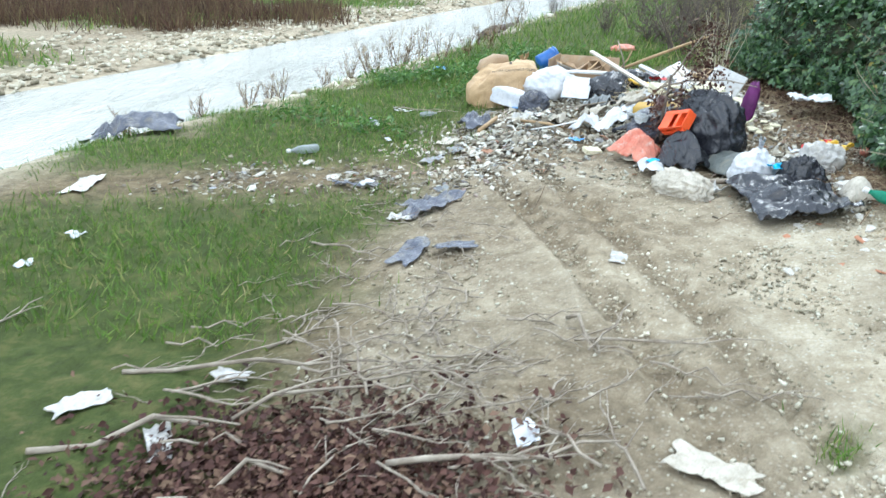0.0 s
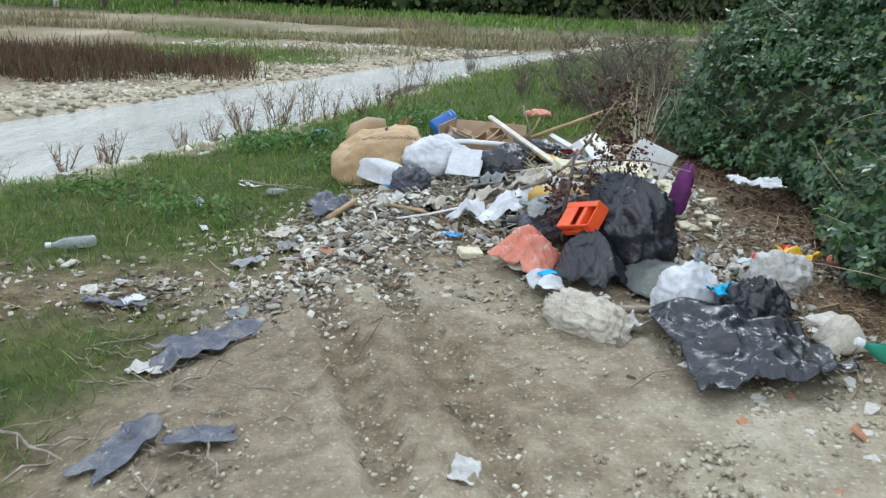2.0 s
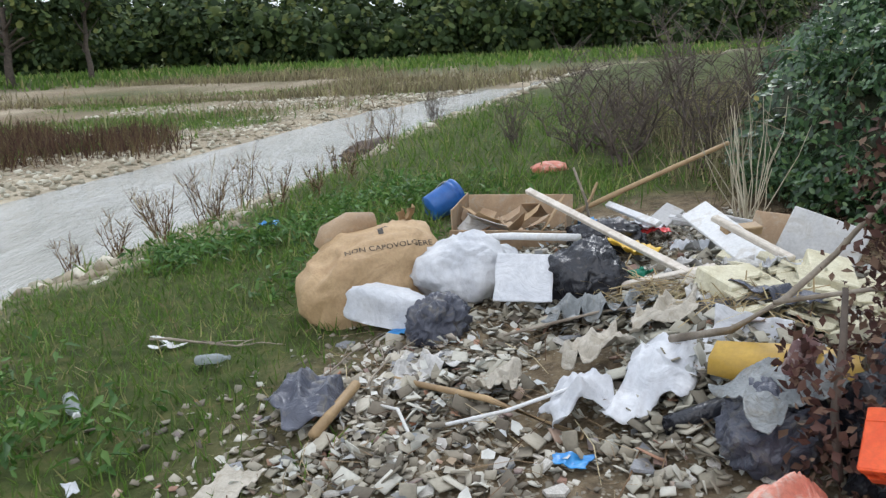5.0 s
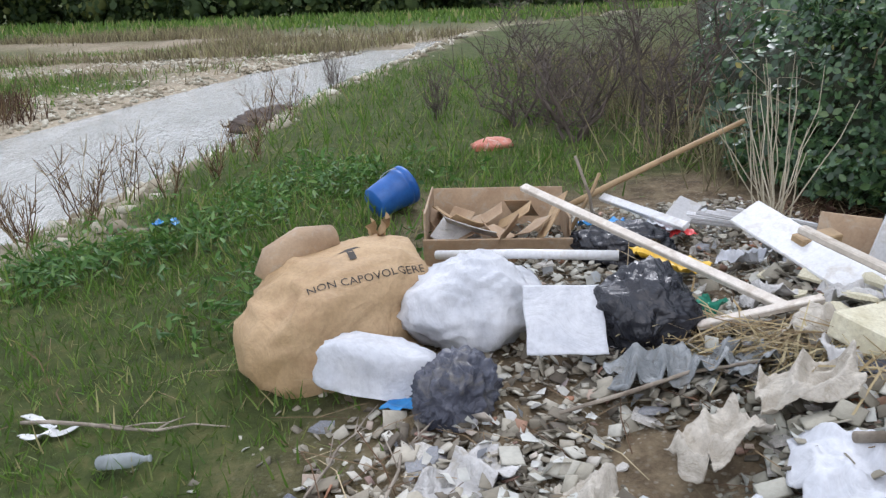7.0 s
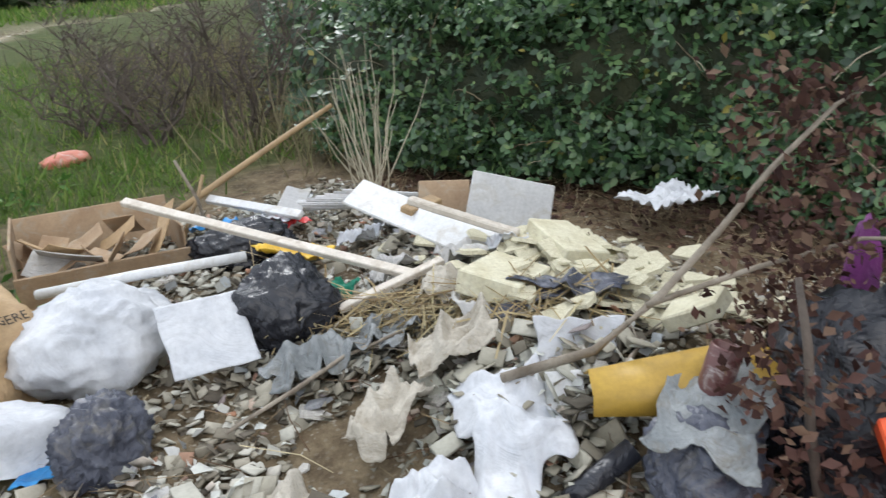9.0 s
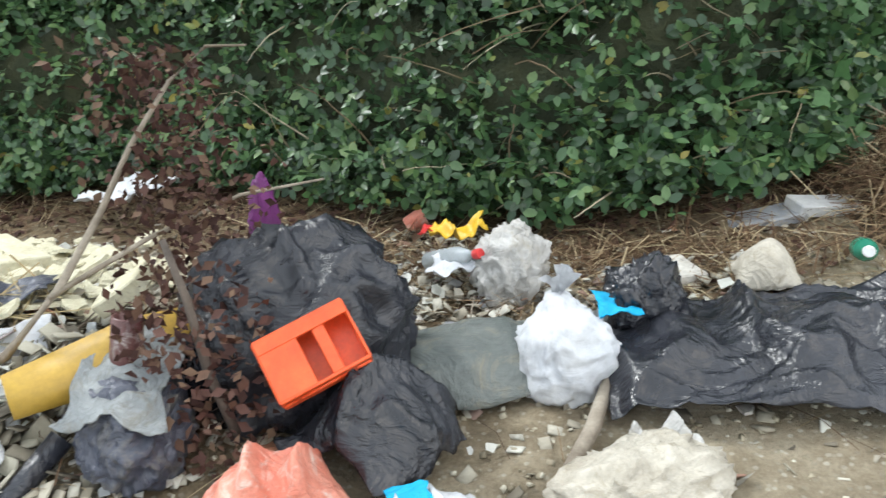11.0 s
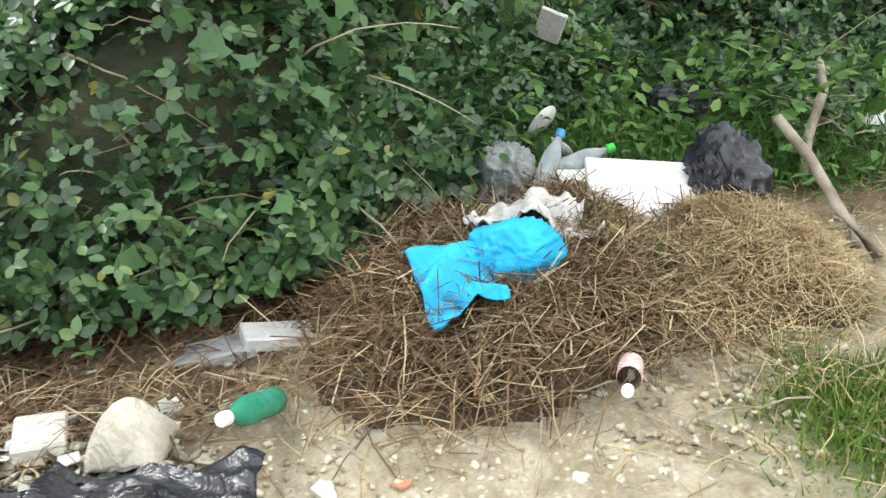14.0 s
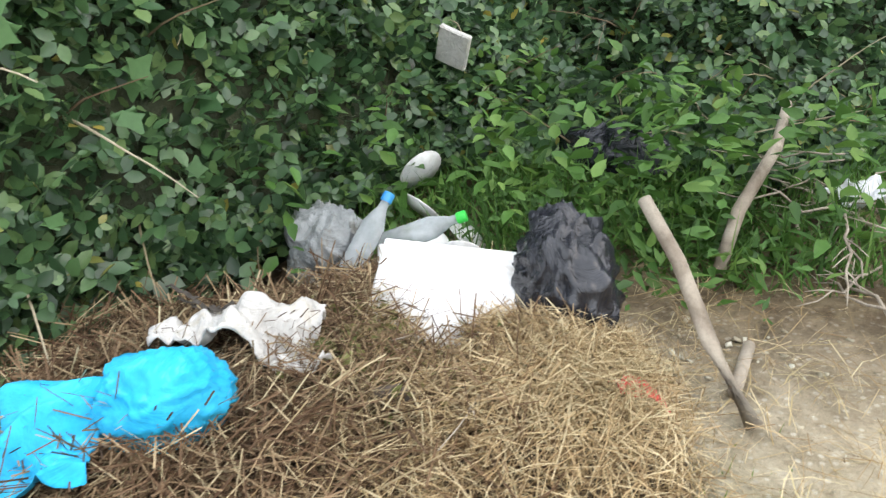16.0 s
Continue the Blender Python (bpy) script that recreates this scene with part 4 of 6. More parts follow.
def shrub(at, tall, spread, seed, n=9):
    """A bare, dark, many-branched shrub."""
    rnd, pieces = random.Random(seed), []
    for _ in range(n):
        a = Vector((rnd.uniform(-0.15, 0.15), rnd.uniform(-0.15, 0.15), -0.05))
        b = Vector((rnd.uniform(-spread, spread), rnd.uniform(-spread, spread), tall * rnd.uniform(0.6, 1.0)))
        pts = wobble(a, b, 6, 0.07, rnd)
        pieces.append(tube(pts, [0.02, 0.017, 0.014, 0.011, 0.008, 0.005, 0.003], 5))
        for i in range(1, 7):
            for _ in range(4):
                d = Vector((rnd.uniform(-1, 1), rnd.uniform(-1, 1), rnd.uniform(-0.1, 1))).normalized() * rnd.uniform(0.15, 0.5)
                q = pts[i] + d
                pieces.append(tube([pts[i], pts[i].lerp(q, 0.5) + Vector((0, 0, 0.03)), q], [0.005, 0.004, 0.002], 4))
                e = q + Vector((rnd.uniform(-1, 1), rnd.uniform(-1, 1), rnd.uniform(-0.3, 1))).normalized() * 0.15
                pieces.append(tube([pts[i].lerp(q, 0.6), e], [0.003, 0.001], 3))
    v, f = joined(pieces)
    ob = new("bare_shrub", mesh_of("bare_shrub", v, f, M["darkbark"]))
    ob.matrix_basis = pose(at[0], at[1], height(*at))
    return tagged(ob, "bare dark twiggy shrub by the hedge", "shrub", "bare shrubs")


for i, (x, y, t, s) in enumerate([(2.89, 12.63, 1.15, 0.8), (3.51, 11.99, 1.4, 0.7), (2.66, 13.69, 1.0, 0.9), (4.04, 13.75, 1.5, 1.0), (3.54, 14.78, 1.2, 1.0), (4.71, 13.10, 1.9, 0.8)]):
    shrub((x, y), t, s, 60 + i)

# washed-out bank with roots by the water
mv, mf = blob((1.9, 0.9, 0.36), 21, 0.3, 2.6, 2, 0.3)
mud = tagged(new("earth_bank", mesh_of("earth_bank", mv, mf, M["darkbark"], True)), "dark clod of undercut earth at the water", "earth bank")
mud.matrix_basis = pose(0.0, 20.2, height(0.0, 20.2) - 0.1, 0, 0, 20)
for i, (x, y) in enumerate([(1.9, 14.6), (0.9, 18.9)]):
    weed((x, y), 0.8, 16, 90 + i, M["darkbark"], "dark uprooted stump with twiggy roots", "root stumps")

# ---------- loose stones and rubble ----------


def chip_mesh(seed, flat=0.35):
    rnd = random.Random(seed)
    n = rnd.choice((4, 5, 5, 6))
    ring = []
    for k in range(n):
        a = 2 * math.pi * (k + rnd.uniform(-0.3, 0.3)) / n
        r = rnd.uniform(0.6, 1.0)
        ring.append((r * math.cos(a), r * math.sin(a) * rnd.uniform(0.6, 1)))
    v = [(x, y, 0) for x, y in ring] + [(x * 0.94, y * 0.94, flat * rnd.uniform(0.8, 1.2)) for x, y in ring]
    f = [tuple(range(n))[::-1], tuple(range(n, 2 * n))] + [(k, (k + 1) % n, n + (k + 1) % n, n + k) for k in range(n)]
    return v, f


def even_chip(flat):
    """A chip of quads only, for a mass of them."""
    v = [(-1, -0.6, 0), (0.8, -0.8, 0), (1, 0.5, 0), (-0.7, 0.8, 0)]
    v += [(x * 0.9 + 0.04, y * 0.85, flat * (1 + 0.25 * x)) for x, y, z in v]
    return v, [(3, 2, 1, 0), (4, 5, 6, 7), (0, 1, 5, 4), (1, 2, 6, 5), (2, 3, 7, 6), (3, 0, 4, 7)]


def pile_up(pts, high):
    q = pts.copy()
    for i, (x, y, z) in enumerate(pts):
        q[i, 2] = z + RNG.uniform(-0.01, high) * littered(x, y)
    return q


cv, cf = even_chip(0.3)
p = scatter(12500, (-2.6, 3.6, 4.4, 10.2), littered)
soup("rubble", [(x * 0.021, y * 0.021, z * 0.016) for x, y, z in cv], cf, turns_of(len(p), 0.45, (0.3, 1.5)), pile_up(p, 0.07), M["rubble"], "grey broken tile and plaster rubble", "rubble")
p = scatter(1200, (0.2, 3.0, 5.9, 8.4), lambda x, y: littered(x, y) ** 2)
soup("coarse_rubble", [(x * 0.042, y * 0.04, z * 0.02) for x, y, z in cv], cf, turns_of(len(p), 0.5, (0.5, 1.4)), pile_up(p, 0.11), M["rubble"], "larger broken plaster and tile pieces", "rubble")
p = scatter(1500, (-2.4, 3.3, 4.6, 9.8), lambda x, y: littered(x, y) ** 1.5 * ss(-0.4, 0.5, x))
soup("paper_flecks", [(-0.04, -0.025, 0), (0.035, -0.03, 0.012), (0.045, 0.02, -0.004), (0.0, 0.034, 0.016), (-0.038, 0.022, 0.0)], [(0, 1, 2), (0, 2, 3), (0, 3, 4)], turns_of(len(p), 0.5, (0.2, 0.8)), pile_up(p + (0, 0, 0.02), 0.08), M["flecks"], "torn scraps of paper and film in the rubble", "litter")
p = scatter(900, (-2.2, 3.2, 4.2, 9.6), lambda x, y: 0.7 * littered(x, y) + 0.05)
soup("rubble_twigs", [(-0.5, -0.006, 0), (-0.5, 0.006, 0), (0.0, 0.05, 0.05), (0.0, 0.038, 0.05), (0.5, 0.004, -0.03), (0.5, -0.004, -0.03)], [(0, 1, 2, 3), (3, 2, 4, 5)], turns_of(len(p), 0.2, (0.08, 0.45)), p + (0, 0, 0.03), M["deadstem"], "thin dead twigs strewn over the rubble", "twigs")
cv, cf = even_chip(0.9)
p = scatter(13000, (-0.6, 4.8, 0.2, 6.2), lambda x, y: min(1, sandy(x, y) * 1.2) * (1 - 0.8 * grassy(x, y)))
soup("gravel", [(x * 0.009, y * 0.009, z * 0.007) for x, y, z in cv], cf, turns_of(len(p), 0.5, (0.3, 1.6)), p - (0, 0, 0.004), M["gravel"], "pale loose gravel on the track", "gravel")
p = scatter(7000, (-12, 8, 9, 40), lambda x, y: sandy(x, y) * (1 - grassy(x, y)) if not -0.6 < stream(x, y) < 4.7 else 0.0)
soup("river_stones", [(x * 0.05, y * 0.05, z * 0.04) for x, y, z in cv], cf, turns_of(len(p), 0.4, (0.4, 1.9)), p - (0, 0, 0.02), M["gravel"], "pale cobbles along the river banks", "river stones")

SHARDS = [(mesh_of("tile_shard", *chip_mesh(300 + i, 0.16), M[k]), n) for i, (k, n) in enumerate([("plaster", 1), ("slate", 1), ("plaster", 1), ("slate", 1), ("brickred", 1), ("plaster", 1), ("greyboard", 1), ("foam", 1)])]


def shard(x, y, r, which, up=0.0):
    ob = new("tile_shard", SHARDS[which][0])
    ob.matrix_basis = pose(x, y, height(x, y) + up, random.uniform(-22, 22), random.uniform(-22, 22), random.uniform(0, 360)) @ Matrix.Diagonal((r, r, r, 1))
    return tagged(ob, "broken flat shard of building rubble", "shard", "rubble shards")


random.seed(4)
for x, y, z in scatter(210, (-1.8, 3.0, 4.6, 9.2), lambda x, y: littered(x, y) ** 1.5):
    shard(x, y, random.uniform(0.035, 0.085), random.choice((0, 0, 1, 2, 2, 3, 5, 5, 6, 4)), random.uniform(0.0, 0.06) * littered(x, y))
for x, y, z in scatter(190, (1.9, 3.2, 6.4, 8.4), lambda x, y: math.exp(-((x - 2.5) / 0.36) ** 2 - ((y - 7.35) / 0.5) ** 2)):
    ob = shard(x, y, random.uniform(0.04, 0.1), 7, random.uniform(0.0, 0.12))
    ob.name = "foam_piece"
    tagged(ob, "broken lump of yellowed insulation foam", "foam piece", "foam pieces")

from mathutils.bvhtree import BVHTree

# ---------- the sack and what lies round it ----------


def printed(host, text, size, frame_m, label):
    """Letters laid on a host's skin: drawn in the plane of frame_m and dropped along its -z."""
    cu = bpy.data.curves.new("lettering", "FONT")
    cu.body, cu.size, cu.align_x, cu.align_y, cu.resolution_u = text, size, "CENTER", "CENTER", 2
    tmp = new("lettering", cu)
    me = bpy.data.meshes.new_from_object(tmp)
    bpy.data.objects.remove(tmp)
    lay(host, me, frame_m, label)


def lay(host, me, frame_m, label):
    bm = bmesh.new()
    bm.from_mesh(me)
    bmesh.ops.triangulate(bm, faces=bm.faces)
    bmesh.ops.subdivide_edges(bm, edges=[e for e in bm.edges if e.calc_length() > 0.03], cuts=2)
    tree = BVHTree.FromPolygons([v.co for v in host.data.vertices], [p.vertices[:] for p in host.data.polygons])
    down = (frame_m.to_3x3() @ Vector((0, 0, -1))).normalized()
    for v in bm.verts:
        start = frame_m @ v.co
        hit = tree.ray_cast(start, down)
        v.co = (hit[0] - down * 0.004) if hit[0] else start
    bm.to_mesh(me)
    bm.free()
    me.materials.clear()
    me.materials.append(M["ink"])
    part_of(host, "lettering", me, None, label)


def paper_sack():
    v, f = blob((0.9, 0.7, 0.47), 3, 0.07, 1.5, 2.6, 0.5, 5, 0.1)
    ob = new("paper_sack", mesh_of("paper_sack", v, f, M["kraft"], True))
    ob.matrix_basis = pose(0.38, 8.50, height(0.38, 8.50) - 0.03, 0, -8, 20)
    tagged(ob, "large brown kraft paper sack lying full in the grass", "paper sack")
    skew = Matrix.Translation((0.04, -0.44, 0.66)) @ Euler((radians(42), 0, radians(-12))).to_matrix().to_4x4()
    printed(ob, "NON CAPOVOLGERE", 0.052, skew, "black stencilled words")
    av = [(-0.015, -0.05, 0), (0.015, -0.05, 0), (0.015, 0.02, 0), (0.05, 0.02, 0), (0, 0.06, 0), (-0.05, 0.02, 0), (-0.015, 0.02, 0)]
    up = skew @ Matrix.Translation((-0.02, 0.17, 0))
    lay(ob, mesh_of("arrow", av, [(0, 1, 2, 6), (5, 3, 4)], M["ink"]), up, "black printed arrow")
    cv, cf = tails((0.3, 0.16, 0.36), 3, 0.17, 9, 0.5)
    part_of(ob, "mouth", mesh_of("mouth", cv, cf, M["kraft"], True), None, "torn crumpled paper mouth")
    tv, tf = tube([(-0.2, 0.24, 0.36), (-0.14, 0.24, 0.42), (0.0, 0.25, 0.45), (0.14, 0.26, 0.42)], [0.06, 0.085, 0.09, 0.08], 14)
    part_of(ob, "collar", mesh_of("collar", tv, tf, M["card"], True), None, "rolled brown paper end")


paper_sack()
sv, sf = blob((0.5, 0.24, 0.2), 14, 0.06, 2.5, 3.0, 0.5)
wp = tagged(new("paper_roll", mesh_of("paper_roll", sv, sf, M["white"], True)), "white paper-wrapped roll against the sack", "paper roll")
wp.matrix_basis = pose(0.46, 8.02, height(0.46, 8.02) + 0.03, -8, 10, -14)
bag("white_bag", (0.93, 8.34), (0.66, 0.5, 0.38), 10, M["white"], 5, "full white plastic bag beside the sack", crumple=0.08, freq=3.0)
sheet("plastic_square", (1.22, 8.08), (0.31, 0.31), -12, M["white"], 4, "smooth white plastic panel propped on rubbish", "plastic panel", 0.22, 0.012, 2.0, 0.06, 20, 0.004, 0, (38, 0))
bag("black_bag", (1.53, 8.0), (0.46, 0.38, 0.33), -20, M["black"], 7, "small full black bin liner among the rubbish", crumple=0.13, freq=2.6)
sheet("grey_film", (1.47, 7.63), (0.55, 0.26), -15, M["film"], 9, "crumpled clear film with green scraps", "plastic film", 0.02, 0.14, 4, 0.3, 26)
bag("dark_rag_bag", (0.74, 7.78), (0.32, 0.26, 0.24), 30, M["bluegrey"], 11, "limp dark blue-grey plastic bag", crumple=0.22, freq=2.8)
sheet("teal_scrap", (0.55, 7.86), (0.16, 0.1), 20, M["royal"], 12, "small crumpled blue plastic scrap", "plastic scrap", 0.01, 0.04, 8, 0.3, 14)


def bucket():
    v, f = lathe([(0.105, 0.0), (0.11, 0.006), (0.122, 0.12), (0.13, 0.22), (0.137, 0.222), (0.138, 0.245), (0.131, 0.247), (0.136, 0.262), (0.142, 0.264), (0.143, 0.29), (0.135, 0.29), (0.128, 0.22), (0.105, 0.02), (0.0, 0.015)], 28)
    ob = new("bucket", mesh_of("bucket", v, f, M["bucket"], True))
    ob.matrix_basis = pose(0.72, 10.5, height(0.72, 10.5) + 0.1, 0, 72, 28)
    tagged(ob, "blue plastic bucket lying tipped in the grass", "bucket")
    hv, hf = tube([(0.145 * math.cos(a), 0.145 * math.sin(a), 0.25 - 0.1 * math.sin(a)) for a in np.linspace(0, math.pi, 12)], [0.003] * 12, 5)
    part_of(ob, "handle", mesh_of("handle", hv, hf, M["rope"], True))


bucket()


def carton():
    ob = new("carton", None)
    ob.matrix_basis = pose(1.31, 9.45, height(1.31, 9.45) - 0.02, 0, 0, -14)
    tagged(ob, "open cardboard carton full of card and paper scraps", "cardboard box")
    for name, size, m in (("wall", (0.78, 0.012, 0.3), pose(0, 0.3, 0, -12)), ("wall", (0.78, 0.012, 0.2), pose(0, -0.28, 0, 18)), ("wall", (0.6, 0.012, 0.32), pose(-0.38, 0, 0, 0, 0, 90)),
                          ("wall", (0.6, 0.012, 0.24), pose(0.38, 0, 0, 0, 8, 90)), ("bottom", (0.76, 0.6, 0.01), pose(0, 0, 0.01))):
        v, f = slab(size, 3, 0.004, 0, 4)
        part_of(ob, name, mesh_of(name, v, f, M["card"]), m)


carton()
random.seed(9)
for i in range(16):
    x, y = 1.3 + random.uniform(-0.32, 0.32), 9.4 + random.uniform(-0.24, 0.24)
    v, f = slab((random.uniform(0.12, 0.3), random.uniform(0.08, 0.18), 0.006), i, 0.003, 0.03)
    ob = new("card_scrap", mesh_of("card_scrap", v, f, M[random.choice(("card", "card", "kraft", "dirtywhite"))]))
    ob.matrix_basis = pose(x, y, height(x, y) + 0.12 + 0.006 * i, random.uniform(-45, 45), random.uniform(-45, 45), random.uniform(0, 360))
    tagged(ob, "torn piece of brown card and paper", "card scrap", "scraps in the carton")

# ---------- timbers and boards ----------
between("batten", (1.38, 9.16, 0.61), (2.0, 7.76, 0.42), 0.045, 0.028, M["wood"], "long pale wooden batten across the rubbish", "batten", 20)
between("batten", on(2.05, 9.74, 0.18), on(2.19, 8.93, 0.16), 0.05, 0.03, M["board"], "short white-painted batten on the heap", "batten", 35)
between("batten", on(1.68, 7.83, 0.09), on(2.11, 7.71, 0.1), 0.04, 0.025, M["wood"], "short pale batten end on the heap", "batten", 10)
rod("plastic_pipe", [on(0.86, 8.84, 0.2), on(1.19, 8.51, 0.24), on(1.56, 8.32, 0.24)], [0.022] * 3, M["board"], "white plastic drain pipe lying across bags", "pipe", 12)
rod("bamboo_pole", [(1.75, 9.75, 0.3), (2.13, 9.72, 0.47), (2.52, 9.69, 0.64), (2.89, 9.65, 0.8)], [0.02, 0.02, 0.018, 0.016], M["ochre"], "long brown wooden pole leaning on the hedge", "pole", 10)
rod("thin_stake", [on(1.82, 9.29, 0.1), on(1.78, 9.26, 0.3), on(1.70, 9.28, 0.52)], [0.01, 0.009, 0.008], M["bark"], "thin upright pale stake in the heap", "stake")
rod("thin_stake", [on(1.71, 9.35, 0.1), on(1.85, 9.41, 0.3), on(1.89, 9.41, 0.4)], [0.012, 0.011, 0.01], M["ochre"], "short brown stake end in the heap", "stake")


def leaning(name, at, size, tip, turn, mat, label, category, up=0.0, seed=1):
    v, f = slab(size, seed, 0.006, 0.01)
    ob = new(name, mesh_of(name, v, f, mat))
    ob.matrix_basis = pose(at[0], at[1], height(*at) + up, tip[0], tip[1], turn)
    return tagged(ob, label, category)


leaning("white_board", (2.36, 8.17), (0.84, 0.17, 0.02), (30, 10), -80, M["board"], "white laminate board leaning over the heap", "board", 0.18)
leaning("card_board", (2.66, 8.34), (0.26, 0.24, 0.015), (62, 0), -50, M["card"], "square of brown fibreboard standing upright", "board", 0.20, 2)
leaning("grey_board", (2.76, 7.98), (0.4, 0.3, 0.02), (58, 14), -42, M["greyboard"], "broken grey panel leaning on the hedge", "board", 0.18, 3)
leaning("wood_offcut", (2.32, 7.82), (0.5, 0.05, 0.03), (0, -14), 118, M["wood"], "splintered narrow offcut of wood", "offcut", 0.2, 4)
leaning("wood_offcut", (2.31, 9.26), (0.3, 0.14, 0.02), (20, -20), 40, M["greyboard"], "small grey board piece on the heap", "offcut", 0.15, 5)
leaning("wood_offcut", (2.44, 8.25), (0.22, 0.08, 0.05), (10, 0), 10, M["ochre"], "broken brown timber end on the heap", "offcut", 0.2, 6)
for i in range(11):
    y = 9.3 - 0.05 * i
    between("plastic_strip", on(2.2 + 0.03 * i, y + 0.2, 0.1 + 0.014 * i), on(2.6 + 0.02 * i, y - 0.4, 0.14 + 0.008 * i), 0.022, 0.008, M["board" if i % 3 else "greyboard"], "thin white plastic edging strip in a bundle", "plastic strip", 10 * i, i)["group"] = "bundle of strips"
sheet("yellow_bag", (1.93, 8.62), (0.2, 0.5), 10, M["yellow"], 31, "crumpled yellow plastic shopping bag", "plastic bag", 0.06, 0.07, 5, 0.2, 24)
sheet("red_bag", (2.16, 9.1), (0.26, 0.22), 10, M["red"], 32, "crumpled red plastic packet", "plastic packet", 0.07, 0.06, 6, 0.25, 20)
sheet("blue_packet", (1.88, 9.33), (0.3, 0.16), -10, M["royal"], 33, "crumpled light blue plastic packet", "plastic packet", 0.1, 0.07, 6, 0.25, 18)
sheet("white_packet", (2.11, 9.12), (0.34, 0.3), 30, M["white"], 34, "crumpled white plastic wrapping", "plastic wrapping", 0.08, 0.1, 5, 0.3, 22)
sheet("green_packet", (1.78, 8.0), (0.2, 0.16), 20, M["petgreen"], 35, "torn green and white printed packet", "plastic packet", 0.06, 0.08, 6, 0.25, 18)
bag("black_sack", (1.85, 8.96), (0.5, 0.3, 0.22), -30, M["black"], 36, "flattened black bag under the battens")
for i, (x, y, r, k) in enumerate([(2.04, 7.97, 0.22, "dirtywhite"), (2.29, 8.53, 0.26, "white"), (2.24, 7.74, 0.24, "dirtywhite"), (1.97, 7.53, 0.22, "beige"), (2.42, 7.67, 0.2, "white"), (1.71, 7.50, 0.22, "film"), (2.62, 8.72, 0.24, "film"), (1.90, 7.29, 0.2, "dirtywhite")]):
    sheet("crumpled_wrapper", (x, y), (r, r * 0.8), 37 * i, M[k], 40 + i, "crumpled whitish wrapping on the heap", "wrapping", 0.05, 0.1, 6, 0.3, 18)["group"] = "crumpled wrappers"

# ---------- the heap's middle ----------
leaning("foam_block", (2.06, 7.32), (0.3, 0.24, 0.09), (8, 6), 20, M["foam"], "broken block of pale yellow foam", "foam block", 0.05, 7)
leaning("foam_block", (2.52, 7.44), (0.34, 0.2, 0.1), (14, -6), 70, M["foam"], "large pale yellow foam lump", "foam block", 0.06, 8)
leaning("foam_block", (2.27, 6.64), (0.2, 0.12, 0.06), (-10, 30), 100, M["foam"], "yellow foam wedge by the twigs", "foam block", 0.12, 9)
sheet("torn_board", (1.90, 6.84), (0.34, 0.36), -35, M["white"], 51, "torn white plastic sheet standing in rubble", "plastic sheet", 0.02, 0.04, 4, 0.45, 24, 0.004, 0, (52, 8))
leaning("white_offcut", (1.74, 6.76), (0.14, 0.2, 0.02), (40, 0), -40, M["board"], "small white plastic offcut on the rubble", "offcut", 0.04, 10)
sheet("torn_film", (1.56, 6.82), (0.56, 0.34), 60, M["white"], 53, "torn translucent white film with a raised peak", "plastic film", 0.02, 0.12, 3.2, 0.4, 32, 0.002, 0.06)
sheet("torn_film", (1.23, 6.76), (0.32, 0.24), 15, M["white"], 54, "crumpled translucent white film on rubble", "plastic film", 0.02, 0.15, 3.6, 0.4, 26, 0.002, 0.06)
sheet("plaster_paper", (1.70, 7.18), (0.32, 0.2), 150, M["beige"], 55, "curled strip of dusty wallpaper", "wallpaper strip", 0.06, 0.13, 4, 0.3, 26)
sheet("plaster_paper", (1.39, 7.14), (0.36, 0.2), 20, M["beige"], 56, "curled dusty paper on the rubble", "wallpaper strip", 0.05, 0.12, 5, 0.3, 22)
sheet("plaster_paper", (0.95, 7.06), (0.3, 0.22), 70, M["beige"], 57, "torn dusty paper sack on the rubble", "wallpaper strip", 0.03, 0.12, 5, 0.3, 22)
sheet("plaster_paper", (0.66, 7.29), (0.42, 0.22), 25, M["dirtywhite"], 58, "crumpled dirty white paper", "wallpaper strip", 0.02, 0.1, 5, 0.3, 24)
sheet("dark_strip", (2.12, 7.09), (0.5, 0.14), 120, M["bluegrey"], 59, "dark blue-grey plastic strip in the foam", "plastic film", 0.08, 0.08, 4, 0.3, 24)
sheet("dark_strip", (1.99, 7.16), (0.4, 0.14), 150, M["bluegrey"], 60, "dark film strip beside the foam", "plastic film", 0.05, 0.06, 4, 0.3, 22)


def mustard_tray():
    pts = [(0, -0.34), (0.02, -0.18), (0.06, 0.0), (0.05, 0.16), (0, 0.32)]
    v, f = [], []
    for i, (z, x) in enumerate(pts):
        w = 0.07 + 0.025 * math.sin(i)
        v += [(x, -w, z), (x, -w * 0.6, z + 0.05), (x, w * 0.6, z + 0.05), (x, w, z)]
    for i in range(len(pts) - 1):
        f += [(4 * i + k, 4 * i + k + 1, 4 * i + k + 5, 4 * i + k + 4) for k in range(3)]
    ob = new("plastic_moulding", mesh_of("plastic_moulding", v, f, M["mustard"], True))
    ob.matrix_basis = pose(1.98, 6.42, height(1.98, 6.42) + 0.14, 25, 0, -40)
    ob.modifiers.new("thickness", "SOLIDIFY").thickness = 0.006
    tagged(ob, "bent mustard-yellow plastic moulding", "plastic moulding")


mustard_tray()
v, f = lathe([(0.04, 0), (0.044, 0.004), (0.044, 0.2), (0.04, 0.205), (0.034, 0.2), (0.034, 0.02)], 18)
tin = tagged(new("tin_can", mesh_of("tin_can", v, f, M["maroon"], True)), "maroon and silver tin standing in the rubbish", "tin can")
tin.matrix_basis = pose(1.86, 6.37, height(1.86, 6.37) + 0.16, 8, 14, 0)


